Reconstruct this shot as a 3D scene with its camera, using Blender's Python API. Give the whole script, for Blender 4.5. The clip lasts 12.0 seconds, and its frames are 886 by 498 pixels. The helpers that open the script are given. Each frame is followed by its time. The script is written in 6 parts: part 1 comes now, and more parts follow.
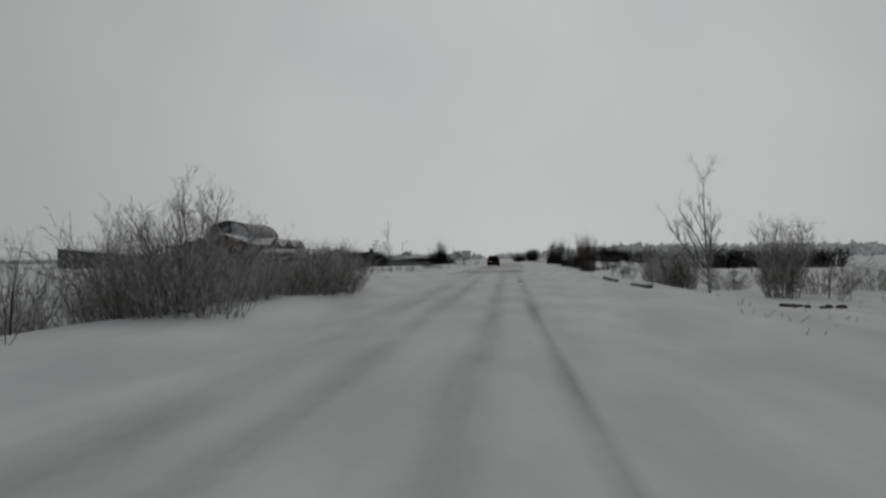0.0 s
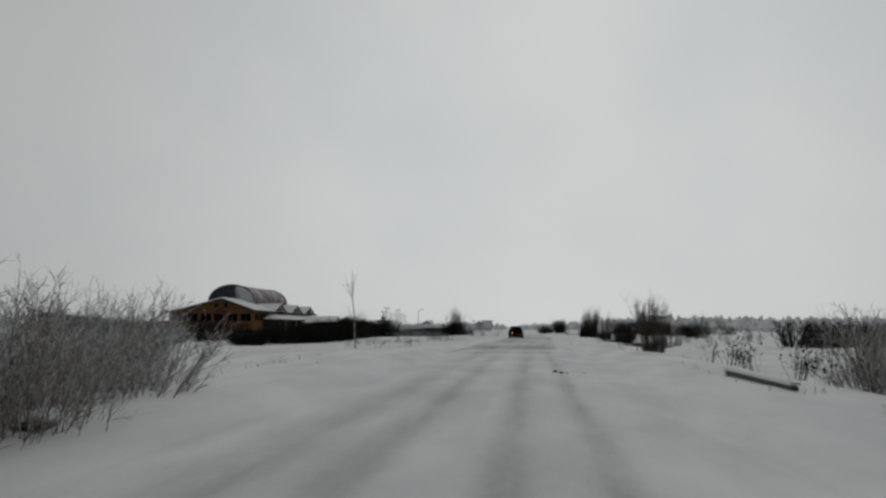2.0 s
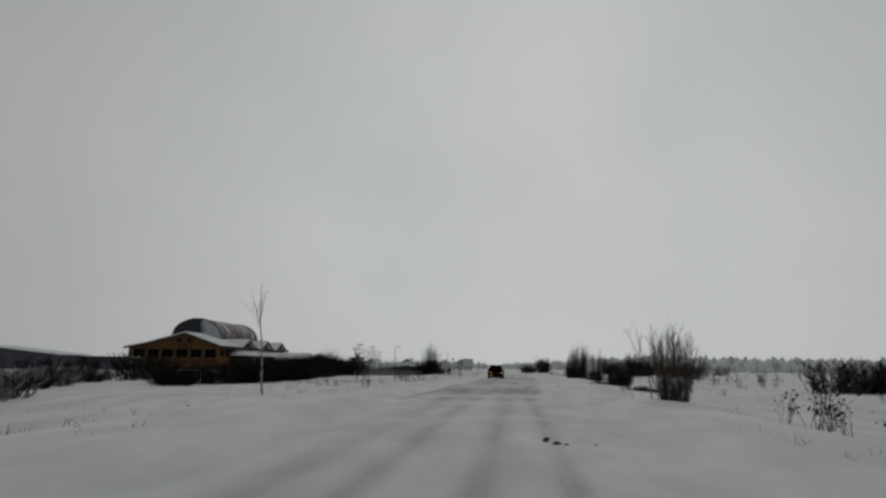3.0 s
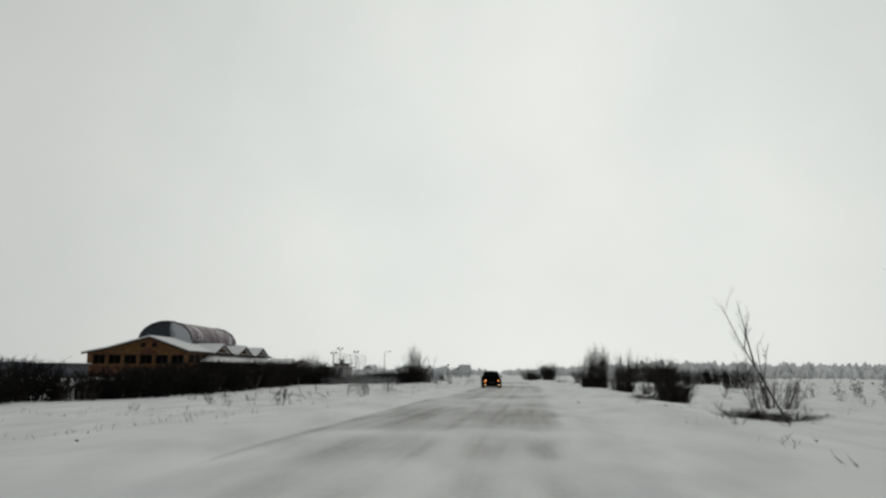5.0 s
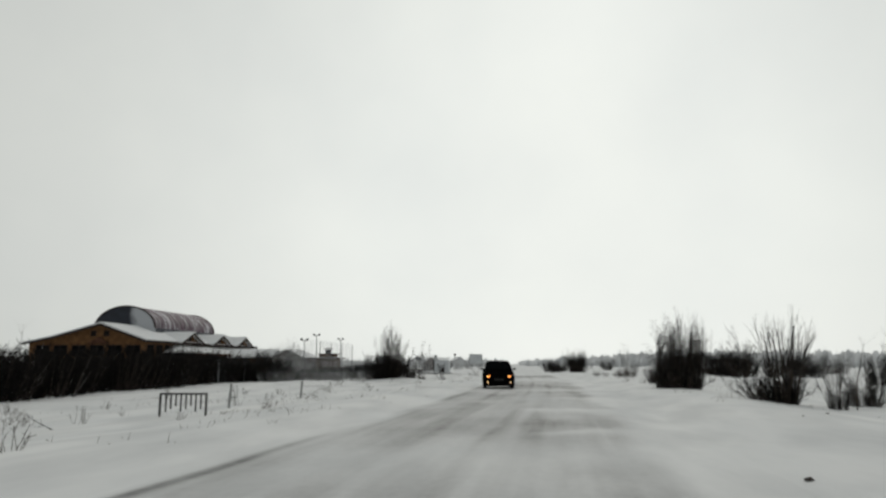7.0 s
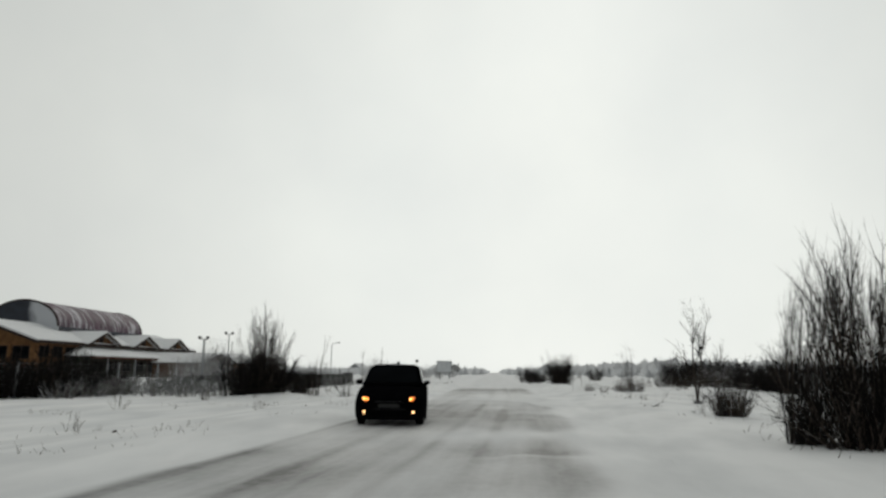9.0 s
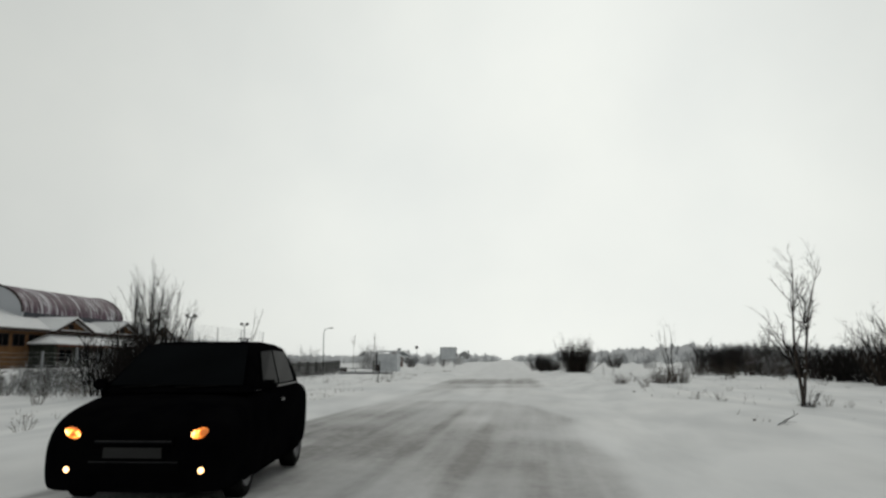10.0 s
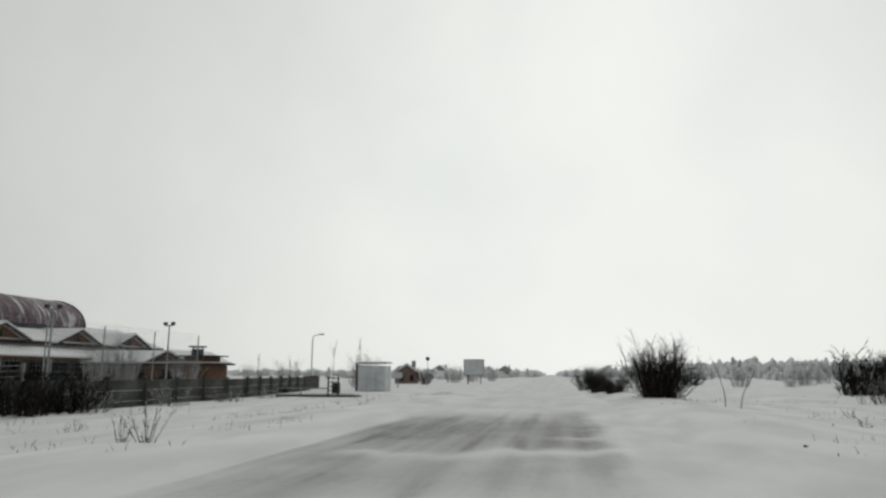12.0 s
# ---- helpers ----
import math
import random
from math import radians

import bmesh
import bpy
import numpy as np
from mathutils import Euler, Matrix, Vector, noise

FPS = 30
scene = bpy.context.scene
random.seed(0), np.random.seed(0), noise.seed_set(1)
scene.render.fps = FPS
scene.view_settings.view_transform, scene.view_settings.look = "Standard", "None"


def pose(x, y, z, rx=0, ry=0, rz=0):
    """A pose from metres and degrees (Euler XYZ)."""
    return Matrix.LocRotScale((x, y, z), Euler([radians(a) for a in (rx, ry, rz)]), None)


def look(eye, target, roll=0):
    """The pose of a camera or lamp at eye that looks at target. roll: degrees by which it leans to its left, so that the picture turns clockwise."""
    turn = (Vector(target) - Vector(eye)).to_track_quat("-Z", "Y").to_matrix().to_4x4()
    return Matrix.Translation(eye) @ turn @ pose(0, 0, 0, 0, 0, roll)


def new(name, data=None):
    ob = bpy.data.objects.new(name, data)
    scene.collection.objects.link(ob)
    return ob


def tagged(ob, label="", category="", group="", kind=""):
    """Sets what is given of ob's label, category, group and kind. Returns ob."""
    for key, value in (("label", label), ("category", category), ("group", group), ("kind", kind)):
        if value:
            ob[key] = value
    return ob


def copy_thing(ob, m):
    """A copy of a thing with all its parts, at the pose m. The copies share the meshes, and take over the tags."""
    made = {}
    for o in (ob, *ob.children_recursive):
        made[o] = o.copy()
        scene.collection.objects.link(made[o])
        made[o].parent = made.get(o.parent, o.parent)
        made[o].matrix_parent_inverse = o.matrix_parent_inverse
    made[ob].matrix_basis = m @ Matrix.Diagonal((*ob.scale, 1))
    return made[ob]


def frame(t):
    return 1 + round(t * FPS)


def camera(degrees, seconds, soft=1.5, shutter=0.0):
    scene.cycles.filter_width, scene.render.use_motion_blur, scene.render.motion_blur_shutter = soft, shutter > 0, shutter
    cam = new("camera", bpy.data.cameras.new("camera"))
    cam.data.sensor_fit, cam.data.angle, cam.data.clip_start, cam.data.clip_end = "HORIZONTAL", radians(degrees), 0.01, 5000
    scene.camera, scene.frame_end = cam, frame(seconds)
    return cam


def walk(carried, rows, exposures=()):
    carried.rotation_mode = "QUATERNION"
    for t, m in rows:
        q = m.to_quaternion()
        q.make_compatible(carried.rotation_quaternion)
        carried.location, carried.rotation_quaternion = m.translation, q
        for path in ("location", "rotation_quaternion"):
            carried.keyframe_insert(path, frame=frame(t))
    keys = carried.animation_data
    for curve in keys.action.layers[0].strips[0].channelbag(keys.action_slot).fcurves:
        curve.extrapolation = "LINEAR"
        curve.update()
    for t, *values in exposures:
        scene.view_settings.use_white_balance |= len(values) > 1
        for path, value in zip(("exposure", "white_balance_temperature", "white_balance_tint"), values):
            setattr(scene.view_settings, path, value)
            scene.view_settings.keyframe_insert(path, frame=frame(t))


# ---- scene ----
cam = camera(65.0, 12.0, soft=2.6)
# seconds, x, y, z, yaw, pitch, roll
PATH = [
    (0.0, 0.000, 0.000, 1.281, 3.69, 0.72, 0.65),
    (0.5, 0.159, 3.410, 1.294, 4.40, 2.84, 0.20),
    (1.0, 0.289, 6.429, 1.290, 6.39, 3.86, 0.42),
    (1.5, 0.272, 11.010, 1.292, 5.38, 5.06, 0.20),
    (2.0, 0.321, 14.730, 1.288, 5.62, 6.45, -0.22),
    (2.5, 0.479, 18.376, 1.287, 5.72, 8.12, -0.45),
    (3.0, 0.654, 22.741, 1.296, 4.17, 9.57, -0.66),
    (3.5, 0.860, 27.212, 1.310, 3.07, 10.24, -0.76),
    (5.5, 1.375, 44.081, 1.297, 4.93, 10.08, -0.22),
    (6.0, 1.443, 50.557, 1.294, 5.43, 10.67, 0.09),
    (6.5, 1.547, 57.054, 1.307, 5.67, 10.88, 0.52),
    (7.0, 1.718, 62.994, 1.321, 5.77, 9.37, -0.06),
    (9.0, 3.564, 83.914, 1.308, 4.45, 10.03, -0.49),
    (9.5, 3.906, 89.501, 1.310, 4.79, 8.74, -0.02),
    (10.0, 4.212, 95.108, 1.302, 5.48, 9.01, -0.12),
    (10.5, 4.482, 100.409, 1.292, 6.92, 9.50, 0.15),
    (11.0, 4.657, 106.164, 1.294, 8.37, 9.94, 0.23),
    (11.5, 4.761, 112.583, 1.300, 8.85, 10.14, -0.25),
    (12.0, 4.813, 119.445, 1.302, 9.09, 10.21, -0.25),
]
# seconds, stops, kelvin, tint
EXPOSURE = [(0, -0.78, 6500, 11), (1.5, -0.70, 6500, 11), (2.0, -0.52, 6500, 11), (2.5, -0.60, 6520, 10), (3.0, -0.74, 6540, 9.5), (3.5, -0.52, 6560, 9), (5.5, -0.06, 6680, 8.2), (7.0, 0.02, 6680, 8.2), (12.0, 0.03, 6680, 8.0)]
walk(cam, [(t, pose(x, y, z, 90 + p, r, w)) for t, x, y, z, w, p, r in PATH], EXPOSURE)

# ---- world and light ----
world = bpy.data.worlds.new("overcast")
scene.world = world
world.use_nodes = True
wt = world.node_tree
bg = wt.nodes["Background"]
sky = wt.nodes.new("ShaderNodeTexSky")
sky.sky_type, sky.sun_disc = "NISHITA", False
sky.sun_elevation, sky.sun_rotation = radians(38), radians(8)
grey = wt.nodes.new("ShaderNodeHueSaturation")
grey.inputs["Saturation"].default_value = 0.12
wt.links.new(sky.outputs[0], grey.inputs["Color"])
tc = wt.nodes.new("ShaderNodeTexCoord")
cl = wt.nodes.new("ShaderNodeTexNoise")
cl.inputs["Scale"].default_value, cl.inputs["Detail"].default_value = 3.2, 6.0
wt.links.new(tc.outputs["Generated"], cl.inputs["Vector"])
cr = wt.nodes.new("ShaderNodeValToRGB")
cr.color_ramp.elements[0].position, cr.color_ramp.elements[0].color = 0.32, (0.81, 0.845, 0.838, 1)
cr.color_ramp.elements[1].position, cr.color_ramp.elements[1].color = 0.75, (0.915, 0.945, 0.92, 1)
wt.links.new(cl.outputs["Fac"], cr.inputs["Fac"])
# the sun stands behind the cloud ahead: the sky is brightest there and falls off round it
nrm = wt.nodes.new("ShaderNodeVectorMath")
nrm.operation = "NORMALIZE"
wt.links.new(tc.outputs["Generated"], nrm.inputs[0])
dot = wt.nodes.new("ShaderNodeVectorMath")
dot.operation = "DOT_PRODUCT"
dot.inputs[1].default_value = Vector((0.07, 1.0, 0.21)).normalized()
wt.links.new(nrm.outputs[0], dot.inputs[0])
half = wt.nodes.new("ShaderNodeMath")
half.operation = "MULTIPLY_ADD"
half.inputs[1].default_value, half.inputs[2].default_value = 0.5, 0.5
wt.links.new(dot.outputs["Value"], half.inputs[0])
dim = wt.nodes.new("ShaderNodeValToRGB")
de = dim.color_ramp.elements
de[0].position, de[0].color = 0.0, (0.37, 0.38, 0.40, 1)
de[1].position, de[1].color = 1.0, (1.0, 1.0, 1.0, 1)
for at, v in ((0.5, 0.43), (0.75, 0.58), (0.90, 0.75), (0.95, 0.86), (0.985, 0.96)):
    de.new(at).color = (v, v * 1.005, v * 1.01, 1)
wt.links.new(half.outputs[0], dim.inputs["Fac"])
thick = wt.nodes.new("ShaderNodeMixRGB")
thick.blend_type = "MULTIPLY"
thick.inputs["Fac"].default_value = 1.0
wt.links.new(cr.outputs[0], thick.inputs[1])
wt.links.new(dim.outputs[0], thick.inputs[2])
mx = wt.nodes.new("ShaderNodeMixRGB")
mx.inputs["Fac"].default_value = 0.99
wt.links.new(grey.outputs[0], mx.inputs[1])
wt.links.new(thick.outputs[0], mx.inputs[2])
wt.links.new(mx.outputs[0], bg.inputs["Color"])
bg.inputs["Strength"].default_value = 0.88
sun = new("sun", bpy.data.lights.new("sun", "SUN"))
sun.data.energy, sun.data.angle, sun.data.color = 0.4, radians(40), (1.0, 0.96, 0.9)
sun.matrix_world = look((10, 140, 90), (0, 0, 0))

# ---- materials ----
def mat(name, colors, scale=6.0, rough=0.8, metal=0.0, bump=0.3, bump_scale=30.0, snow=0.0, stretch=(1, 1, 1), per_object=0.0):
    """Two tones by noise, fine relief, and snow caught on the faces that look up (snow: 0 none, 1 heavy)."""
    m = bpy.data.materials.new(name)
    m.use_nodes = True
    nt = m.node_tree
    bs = nt.nodes["Principled BSDF"]
    co = nt.nodes.new("ShaderNodeTexCoord")
    mp = nt.nodes.new("ShaderNodeMapping")
    mp.inputs["Scale"].default_value = stretch
    nt.links.new(co.outputs["Object"], mp.inputs["Vector"])
    n1 = nt.nodes.new("ShaderNodeTexNoise")
    n1.inputs["Scale"].default_value, n1.inputs["Detail"].default_value = scale, 6.0
    nt.links.new(mp.outputs[0], n1.inputs["Vector"])
    ramp = nt.nodes.new("ShaderNodeValToRGB")
    ramp.color_ramp.elements[0].position, ramp.color_ramp.elements[0].color = 0.35, (*colors[0], 1)
    ramp.color_ramp.elements[1].position, ramp.color_ramp.elements[1].color = 0.68, (*colors[1], 1)
    nt.links.new(n1.outputs["Fac"], ramp.inputs["Fac"])
    out = ramp.outputs[0]
    if per_object:
        oi = nt.nodes.new("ShaderNodeObjectInfo")
        hv = nt.nodes.new("ShaderNodeHueSaturation")
        ma = nt.nodes.new("ShaderNodeMath")
        ma.operation = "MULTIPLY_ADD"
        ma.inputs[1].default_value, ma.inputs[2].default_value = per_object, 1 - per_object / 2
        nt.links.new(oi.outputs["Random"], ma.inputs[0])
        nt.links.new(ma.outputs[0], hv.inputs["Value"])
        nt.links.new(out, hv.inputs["Color"])
        out = hv.outputs[0]
    if snow:
        ge = nt.nodes.new("ShaderNodeNewGeometry")
        se = nt.nodes.new("ShaderNodeSeparateXYZ")
        nt.links.new(ge.outputs["Normal"], se.inputs[0])
        n3 = nt.nodes.new("ShaderNodeTexNoise")
        n3.inputs["Scale"].default_value = 9.0
        nt.links.new(co.outputs["Object"], n3.inputs["Vector"])
        ad = nt.nodes.new("ShaderNodeMath")
        ad.operation = "MULTIPLY_ADD"
        ad.inputs[1].default_value = 1.6
        nt.links.new(n3.outputs["Fac"], ad.inputs[0])
        nt.links.new(se.outputs[2], ad.inputs[2])
        sr = nt.nodes.new("ShaderNodeValToRGB")
        sr.color_ramp.elements[0].position = max(0.0, 1.35 - snow) / 2.6
        sr.color_ramp.elements[1].position = max(0.05, 1.75 - snow) / 2.6
        dv = nt.nodes.new("ShaderNodeMath")
        dv.operation = "DIVIDE"
        dv.inputs[1].default_value = 2.6
        nt.links.new(ad.outputs[0], dv.inputs[0])
        nt.links.new(dv.outputs[0], sr.inputs["Fac"])
        mix = nt.nodes.new("ShaderNodeMixRGB")
        mix.inputs[2].default_value = (0.78, 0.8, 0.82, 1)
        nt.links.new(sr.outputs[0], mix.inputs["Fac"])
        nt.links.new(out, mix.inputs[1])
        out = mix.outputs[0]
    nt.links.new(out, bs.inputs["Base Color"])
    bs.inputs["Roughness"].default_value, bs.inputs["Metallic"].default_value = rough, metal
    if bump:
        n2 = nt.nodes.new("ShaderNodeTexNoise")
        n2.inputs["Scale"].default_value, n2.inputs["Detail"].default_value = bump_scale, 4.0
        nt.links.new(co.outputs["Object"], n2.inputs["Vector"])
        bp = nt.nodes.new("ShaderNodeBump")
        bp.inputs["Strength"].default_value, bp.inputs["Distance"].default_value = bump, 0.02
        nt.links.new(n2.outputs["Fac"], bp.inputs["Height"])
        nt.links.new(bp.outputs[0], bs.inputs["Normal"])
    return m


def glow(name, color, strength):
    m = bpy.data.materials.new(name)
    m.use_nodes = True
    bs = m.node_tree.nodes["Principled BSDF"]
    bs.inputs["Base Color"].default_value = (*color, 1)
    bs.inputs["Emission Color"].default_value = (*color, 1)
    bs.inputs["Emission Strength"].default_value = strength
    return m


SNOW = mat("snow", ((0.73, 0.742, 0.75), (0.82, 0.825, 0.825)), 0.35, 0.85, bump=0.3, bump_scale=1.6, stretch=(1.6, 0.45, 1))
def drift_tone(m):
    """Finer, fainter smudges over the snow's broad tones."""
    nt = m.node_tree
    bs = nt.nodes["Principled BSDF"]
    co = nt.nodes.new("ShaderNodeTexCoord")
    mp = nt.nodes.new("ShaderNodeMapping")
    mp.inputs["Scale"].default_value, mp.inputs["Rotation"].default_value = (0.9, 0.26, 1.0), (0, 0, 0.12)
    nt.links.new(co.outputs["Object"], mp.inputs["Vector"])
    n = nt.nodes.new("ShaderNodeTexNoise")
    n.inputs["Scale"].default_value, n.inputs["Detail"].default_value = 1.0, 8
    nt.links.new(mp.outputs[0], n.inputs["Vector"])
    r = nt.nodes.new("ShaderNodeValToRGB")
    r.color_ramp.elements[0].position, r.color_ramp.elements[0].color = 0.34, (0.83, 0.835, 0.84, 1)
    r.color_ramp.elements[1].position, r.color_ramp.elements[1].color = 0.6, (1, 1, 1, 1)
    nt.links.new(n.outputs["Fac"], r.inputs["Fac"])
    mu = nt.nodes.new("ShaderNodeMixRGB")
    mu.blend_type = "MULTIPLY"
    mu.inputs["Fac"].default_value = 1.0
    nt.links.new(bs.inputs["Base Color"].links[0].from_socket, mu.inputs[1])
    nt.links.new(r.outputs[0], mu.inputs[2])
    nt.links.new(mu.outputs[0], bs.inputs["Base Color"])
    # wind crust: ridges a hand wide over the softer swell
    crust = nt.nodes.new("ShaderNodeTexNoise")
    crust.inputs["Scale"].default_value, crust.inputs["Detail"].default_value = 3.4, 7
    nt.links.new(mp.outputs[0], crust.inputs["Vector"])
    bp = nt.nodes.new("ShaderNodeBump")
    bp.inputs["Strength"].default_value, bp.inputs["Distance"].default_value = 0.4, 0.022
    nt.links.new(crust.outputs["Fac"], bp.inputs["Height"])
    nt.links.new(bs.inputs["Normal"].links[0].from_socket, bp.inputs["Normal"])
    nt.links.new(bp.outputs[0], bs.inputs["Normal"])


drift_tone(SNOW)
SNOW_CAP = mat("snow_cap", ((0.7, 0.715, 0.73), (0.8, 0.805, 0.81)), 2.0, 0.85, bump=0.4, bump_scale=5)
BARK = mat("bark_dark", ((0.035, 0.028, 0.024), (0.075, 0.06, 0.05)), 14, 0.9, snow=0.25, per_object=0.5)
TWIG = mat("twigs_brown", ((0.05, 0.036, 0.028), (0.10, 0.075, 0.06)), 8, 0.9, bump=0, snow=0.2, per_object=0.5)
# Snow-dusted bark and russet twigs, paled further: haze painted into both colours.
BARK_HAZED = mat("bark_hazed", ((0.07, 0.058, 0.05), (0.22, 0.20, 0.18)), 14, 0.9, snow=0.6, per_object=0.3)
TWIG_RED_HAZED = mat("twigs_russet_hazed", ((0.21, 0.175, 0.15), (0.40, 0.36, 0.33)), 8, 0.9, bump=0, snow=0.65, per_object=0.4)
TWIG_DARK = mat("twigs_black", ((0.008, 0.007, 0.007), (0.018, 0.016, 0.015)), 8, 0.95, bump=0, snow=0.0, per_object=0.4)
TWIG_HEDGE = mat("twigs_hedge", ((0.045, 0.038, 0.036), (0.11, 0.094, 0.088)), 8, 0.9, bump=0, snow=0.3, per_object=0.5)
TWIG_GREY = mat("twigs_grey", ((0.022, 0.023, 0.022), (0.065, 0.066, 0.062)), 8, 0.9, bump=0, snow=0.22, per_object=0.5)
# Far bushes: distance haze is put into this pale twig colour.
TWIG_HAZE = mat("twigs_hazed", ((0.24, 0.235, 0.235), (0.42, 0.415, 0.415)), 5, 0.9, bump=0, snow=0.55, per_object=0.4)
# Horizon woods near-white: the haze of the distance is painted into their colour.
FAR = mat("woods_hazed", ((0.62, 0.63, 0.64), (0.78, 0.79, 0.80)), 0.02, 0.95, bump=0, snow=0.3)
BARK_SPOT = mat("bark_snow_spotted", ((0.055, 0.045, 0.04), (0.5, 0.5, 0.5)), 11, 0.9, snow=0.2)
BIRCH = mat("bark_pale", ((0.10, 0.095, 0.09), (0.48, 0.46, 0.43)), 9, 0.85, snow=0.2)
WEED = mat("dry_stalks", ((0.035, 0.026, 0.02), (0.09, 0.065, 0.045)), 9, 0.9, bump=0, snow=0.2, per_object=0.5)
OCHRE = mat("ochre_plaster", ((0.115, 0.058, 0.026), (0.185, 0.098, 0.044)), 1.2, 0.85, bump=0.3)
LODGE_BOARDS = mat("ochre_boards", ((0.085, 0.04, 0.019), (0.14, 0.07, 0.034)), 1.6, 0.85, bump=0.4)
# Dark green veranda boards; the shade under the roof is in the colour too.
GREEN_SHADED = mat("green_boards_shaded", ((0.018, 0.021, 0.017), (0.042, 0.045, 0.035)), 1.5, 0.85)
BROWN = mat("stained_timber", ((0.07, 0.032, 0.02), (0.13, 0.065, 0.042)), 2.0, 0.8, bump=0.4)
DARKWOOD = mat("dark_timber", ((0.03, 0.022, 0.02), (0.06, 0.045, 0.04)), 3.0, 0.8)
GREYWALL = mat("weathered_plaster", ((0.16, 0.17, 0.18), (0.28, 0.29, 0.3)), 1.0, 0.9)
SHEDWALL = mat("shed_sheet", ((0.05, 0.052, 0.07), (0.10, 0.10, 0.125)), 0.6, 0.7)
SLAB = mat("stained_slabs", ((0.03, 0.031, 0.03), (0.10, 0.101, 0.097)), 0.9, 0.9, bump=0.5, snow=0.2)
CONCRETE = mat("concrete", ((0.24, 0.24, 0.24), (0.40, 0.40, 0.39)), 3.0, 0.9, snow=0.3)
PALE = mat("pale_panel", ((0.5, 0.52, 0.54), (0.66, 0.68, 0.69)), 1.5, 0.6)
STEEL = mat("galvanised_steel", ((0.22, 0.23, 0.24), (0.36, 0.37, 0.38)), 12, 0.55, 0.6)
DARKSTEEL = mat("dark_steel", ((0.03, 0.03, 0.032), (0.07, 0.065, 0.06)), 8, 0.6, 0.4, snow=0.2)
PANE = mat("dark_glass", ((0.0015, 0.002, 0.0025), (0.004, 0.005, 0.006)), 1.0, 0.12, bump=0)
STONE = mat("clods", ((0.03, 0.023, 0.02), (0.09, 0.065, 0.055)), 8, 0.9)
REDHUT = mat("red_boards", ((0.14, 0.10, 0.09), (0.24, 0.17, 0.15)), 2.0, 0.8)
PAINT = mat("black_car_paint", ((0.002, 0.002, 0.0025), (0.004, 0.004, 0.0045)), 3.0, 0.4, bump=0)
RUBBER = mat("tyre_rubber", ((0.005, 0.005, 0.005), (0.012, 0.012, 0.012)), 9, 0.85)
RIM = mat("alloy_rim", ((0.10, 0.10, 0.105), (0.16, 0.16, 0.165)), 6, 0.45, 0.8, bump=0)
CHROME = mat("chrome_strip", ((0.02, 0.02, 0.022), (0.04, 0.04, 0.042)), 6, 0.35, 0.9, bump=0)
PLATE = mat("number_plate", ((0.003, 0.003, 0.003), (0.007, 0.007, 0.0065)), 6, 0.6, bump=0)
def hazy(m, share):
    """Passes part of the light from behind, to pale a material as haze would."""
    nt = m.node_tree
    bs, out = nt.nodes["Principled BSDF"], nt.nodes["Material Output"]
    tr = nt.nodes.new("ShaderNodeBsdfTranslucent")
    nt.links.new(bs.inputs["Base Color"].links[0].from_socket, tr.inputs["Color"])
    mx_ = nt.nodes.new("ShaderNodeMixShader")
    mx_.inputs["Fac"].default_value = share
    nt.links.new(bs.outputs[0], mx_.inputs[1])
    nt.links.new(tr.outputs[0], mx_.inputs[2])
    nt.links.new(mx_.outputs[0], out.inputs["Surface"])


for hazed, share in ((FAR, 0.5), (TWIG_HAZE, 0.4), (TWIG_RED_HAZED, 0.45), (TWIG_GREY, 0.15)):
    hazy(hazed, share)
for wood in (BARK, TWIG, TWIG_DARK, TWIG_HEDGE, TWIG_RED_HAZED, BARK_HAZED, BARK_SPOT, WEED, SLAB, GREEN_SHADED, DARKWOOD, OCHRE, BROWN):
    wood.node_tree.nodes["Principled BSDF"].inputs["Specular IOR Level"].default_value = 0.1
for dull in (PAINT, PANE, RUBBER):
    dull.node_tree.nodes["Principled BSDF"].inputs["Specular IOR Level"].default_value = 0.0 if dull is PAINT else 0.008
LAMP_WARM = glow("headlamp_glow", (1.0, 0.64, 0.32), 40.0)
LAMP_FOG = glow("fog_lamp_glow", (1.0, 0.58, 0.26), 4.0)
LENS = glow("lamp_lens", (1.0, 0.36, 0.08), 5.0)
def faceted(m):
    """Bright and dull facets in a lit lamp's reflector."""
    nt = m.node_tree
    bs = nt.nodes["Principled BSDF"]
    co = nt.nodes.new("ShaderNodeTexCoord")
    n = nt.nodes.new("ShaderNodeTexNoise")
    n.inputs["Scale"].default_value, n.inputs["Detail"].default_value = 13.0, 3
    nt.links.new(co.outputs["Object"], n.inputs["Vector"])
    r = nt.nodes.new("ShaderNodeValToRGB")
    r.color_ramp.elements[0].position, r.color_ramp.elements[0].color = 0.42, (0.05, 0.008, 0.001, 1)
    r.color_ramp.elements[1].position, r.color_ramp.elements[1].color = 0.64, (1.0, 0.62, 0.2, 1)
    r.color_ramp.elements.new(0.52).color = (0.7, 0.17, 0.02, 1)
    nt.links.new(n.outputs["Fac"], r.inputs["Fac"])
    nt.links.new(r.outputs[0], bs.inputs["Emission Color"])


faceted(LENS)


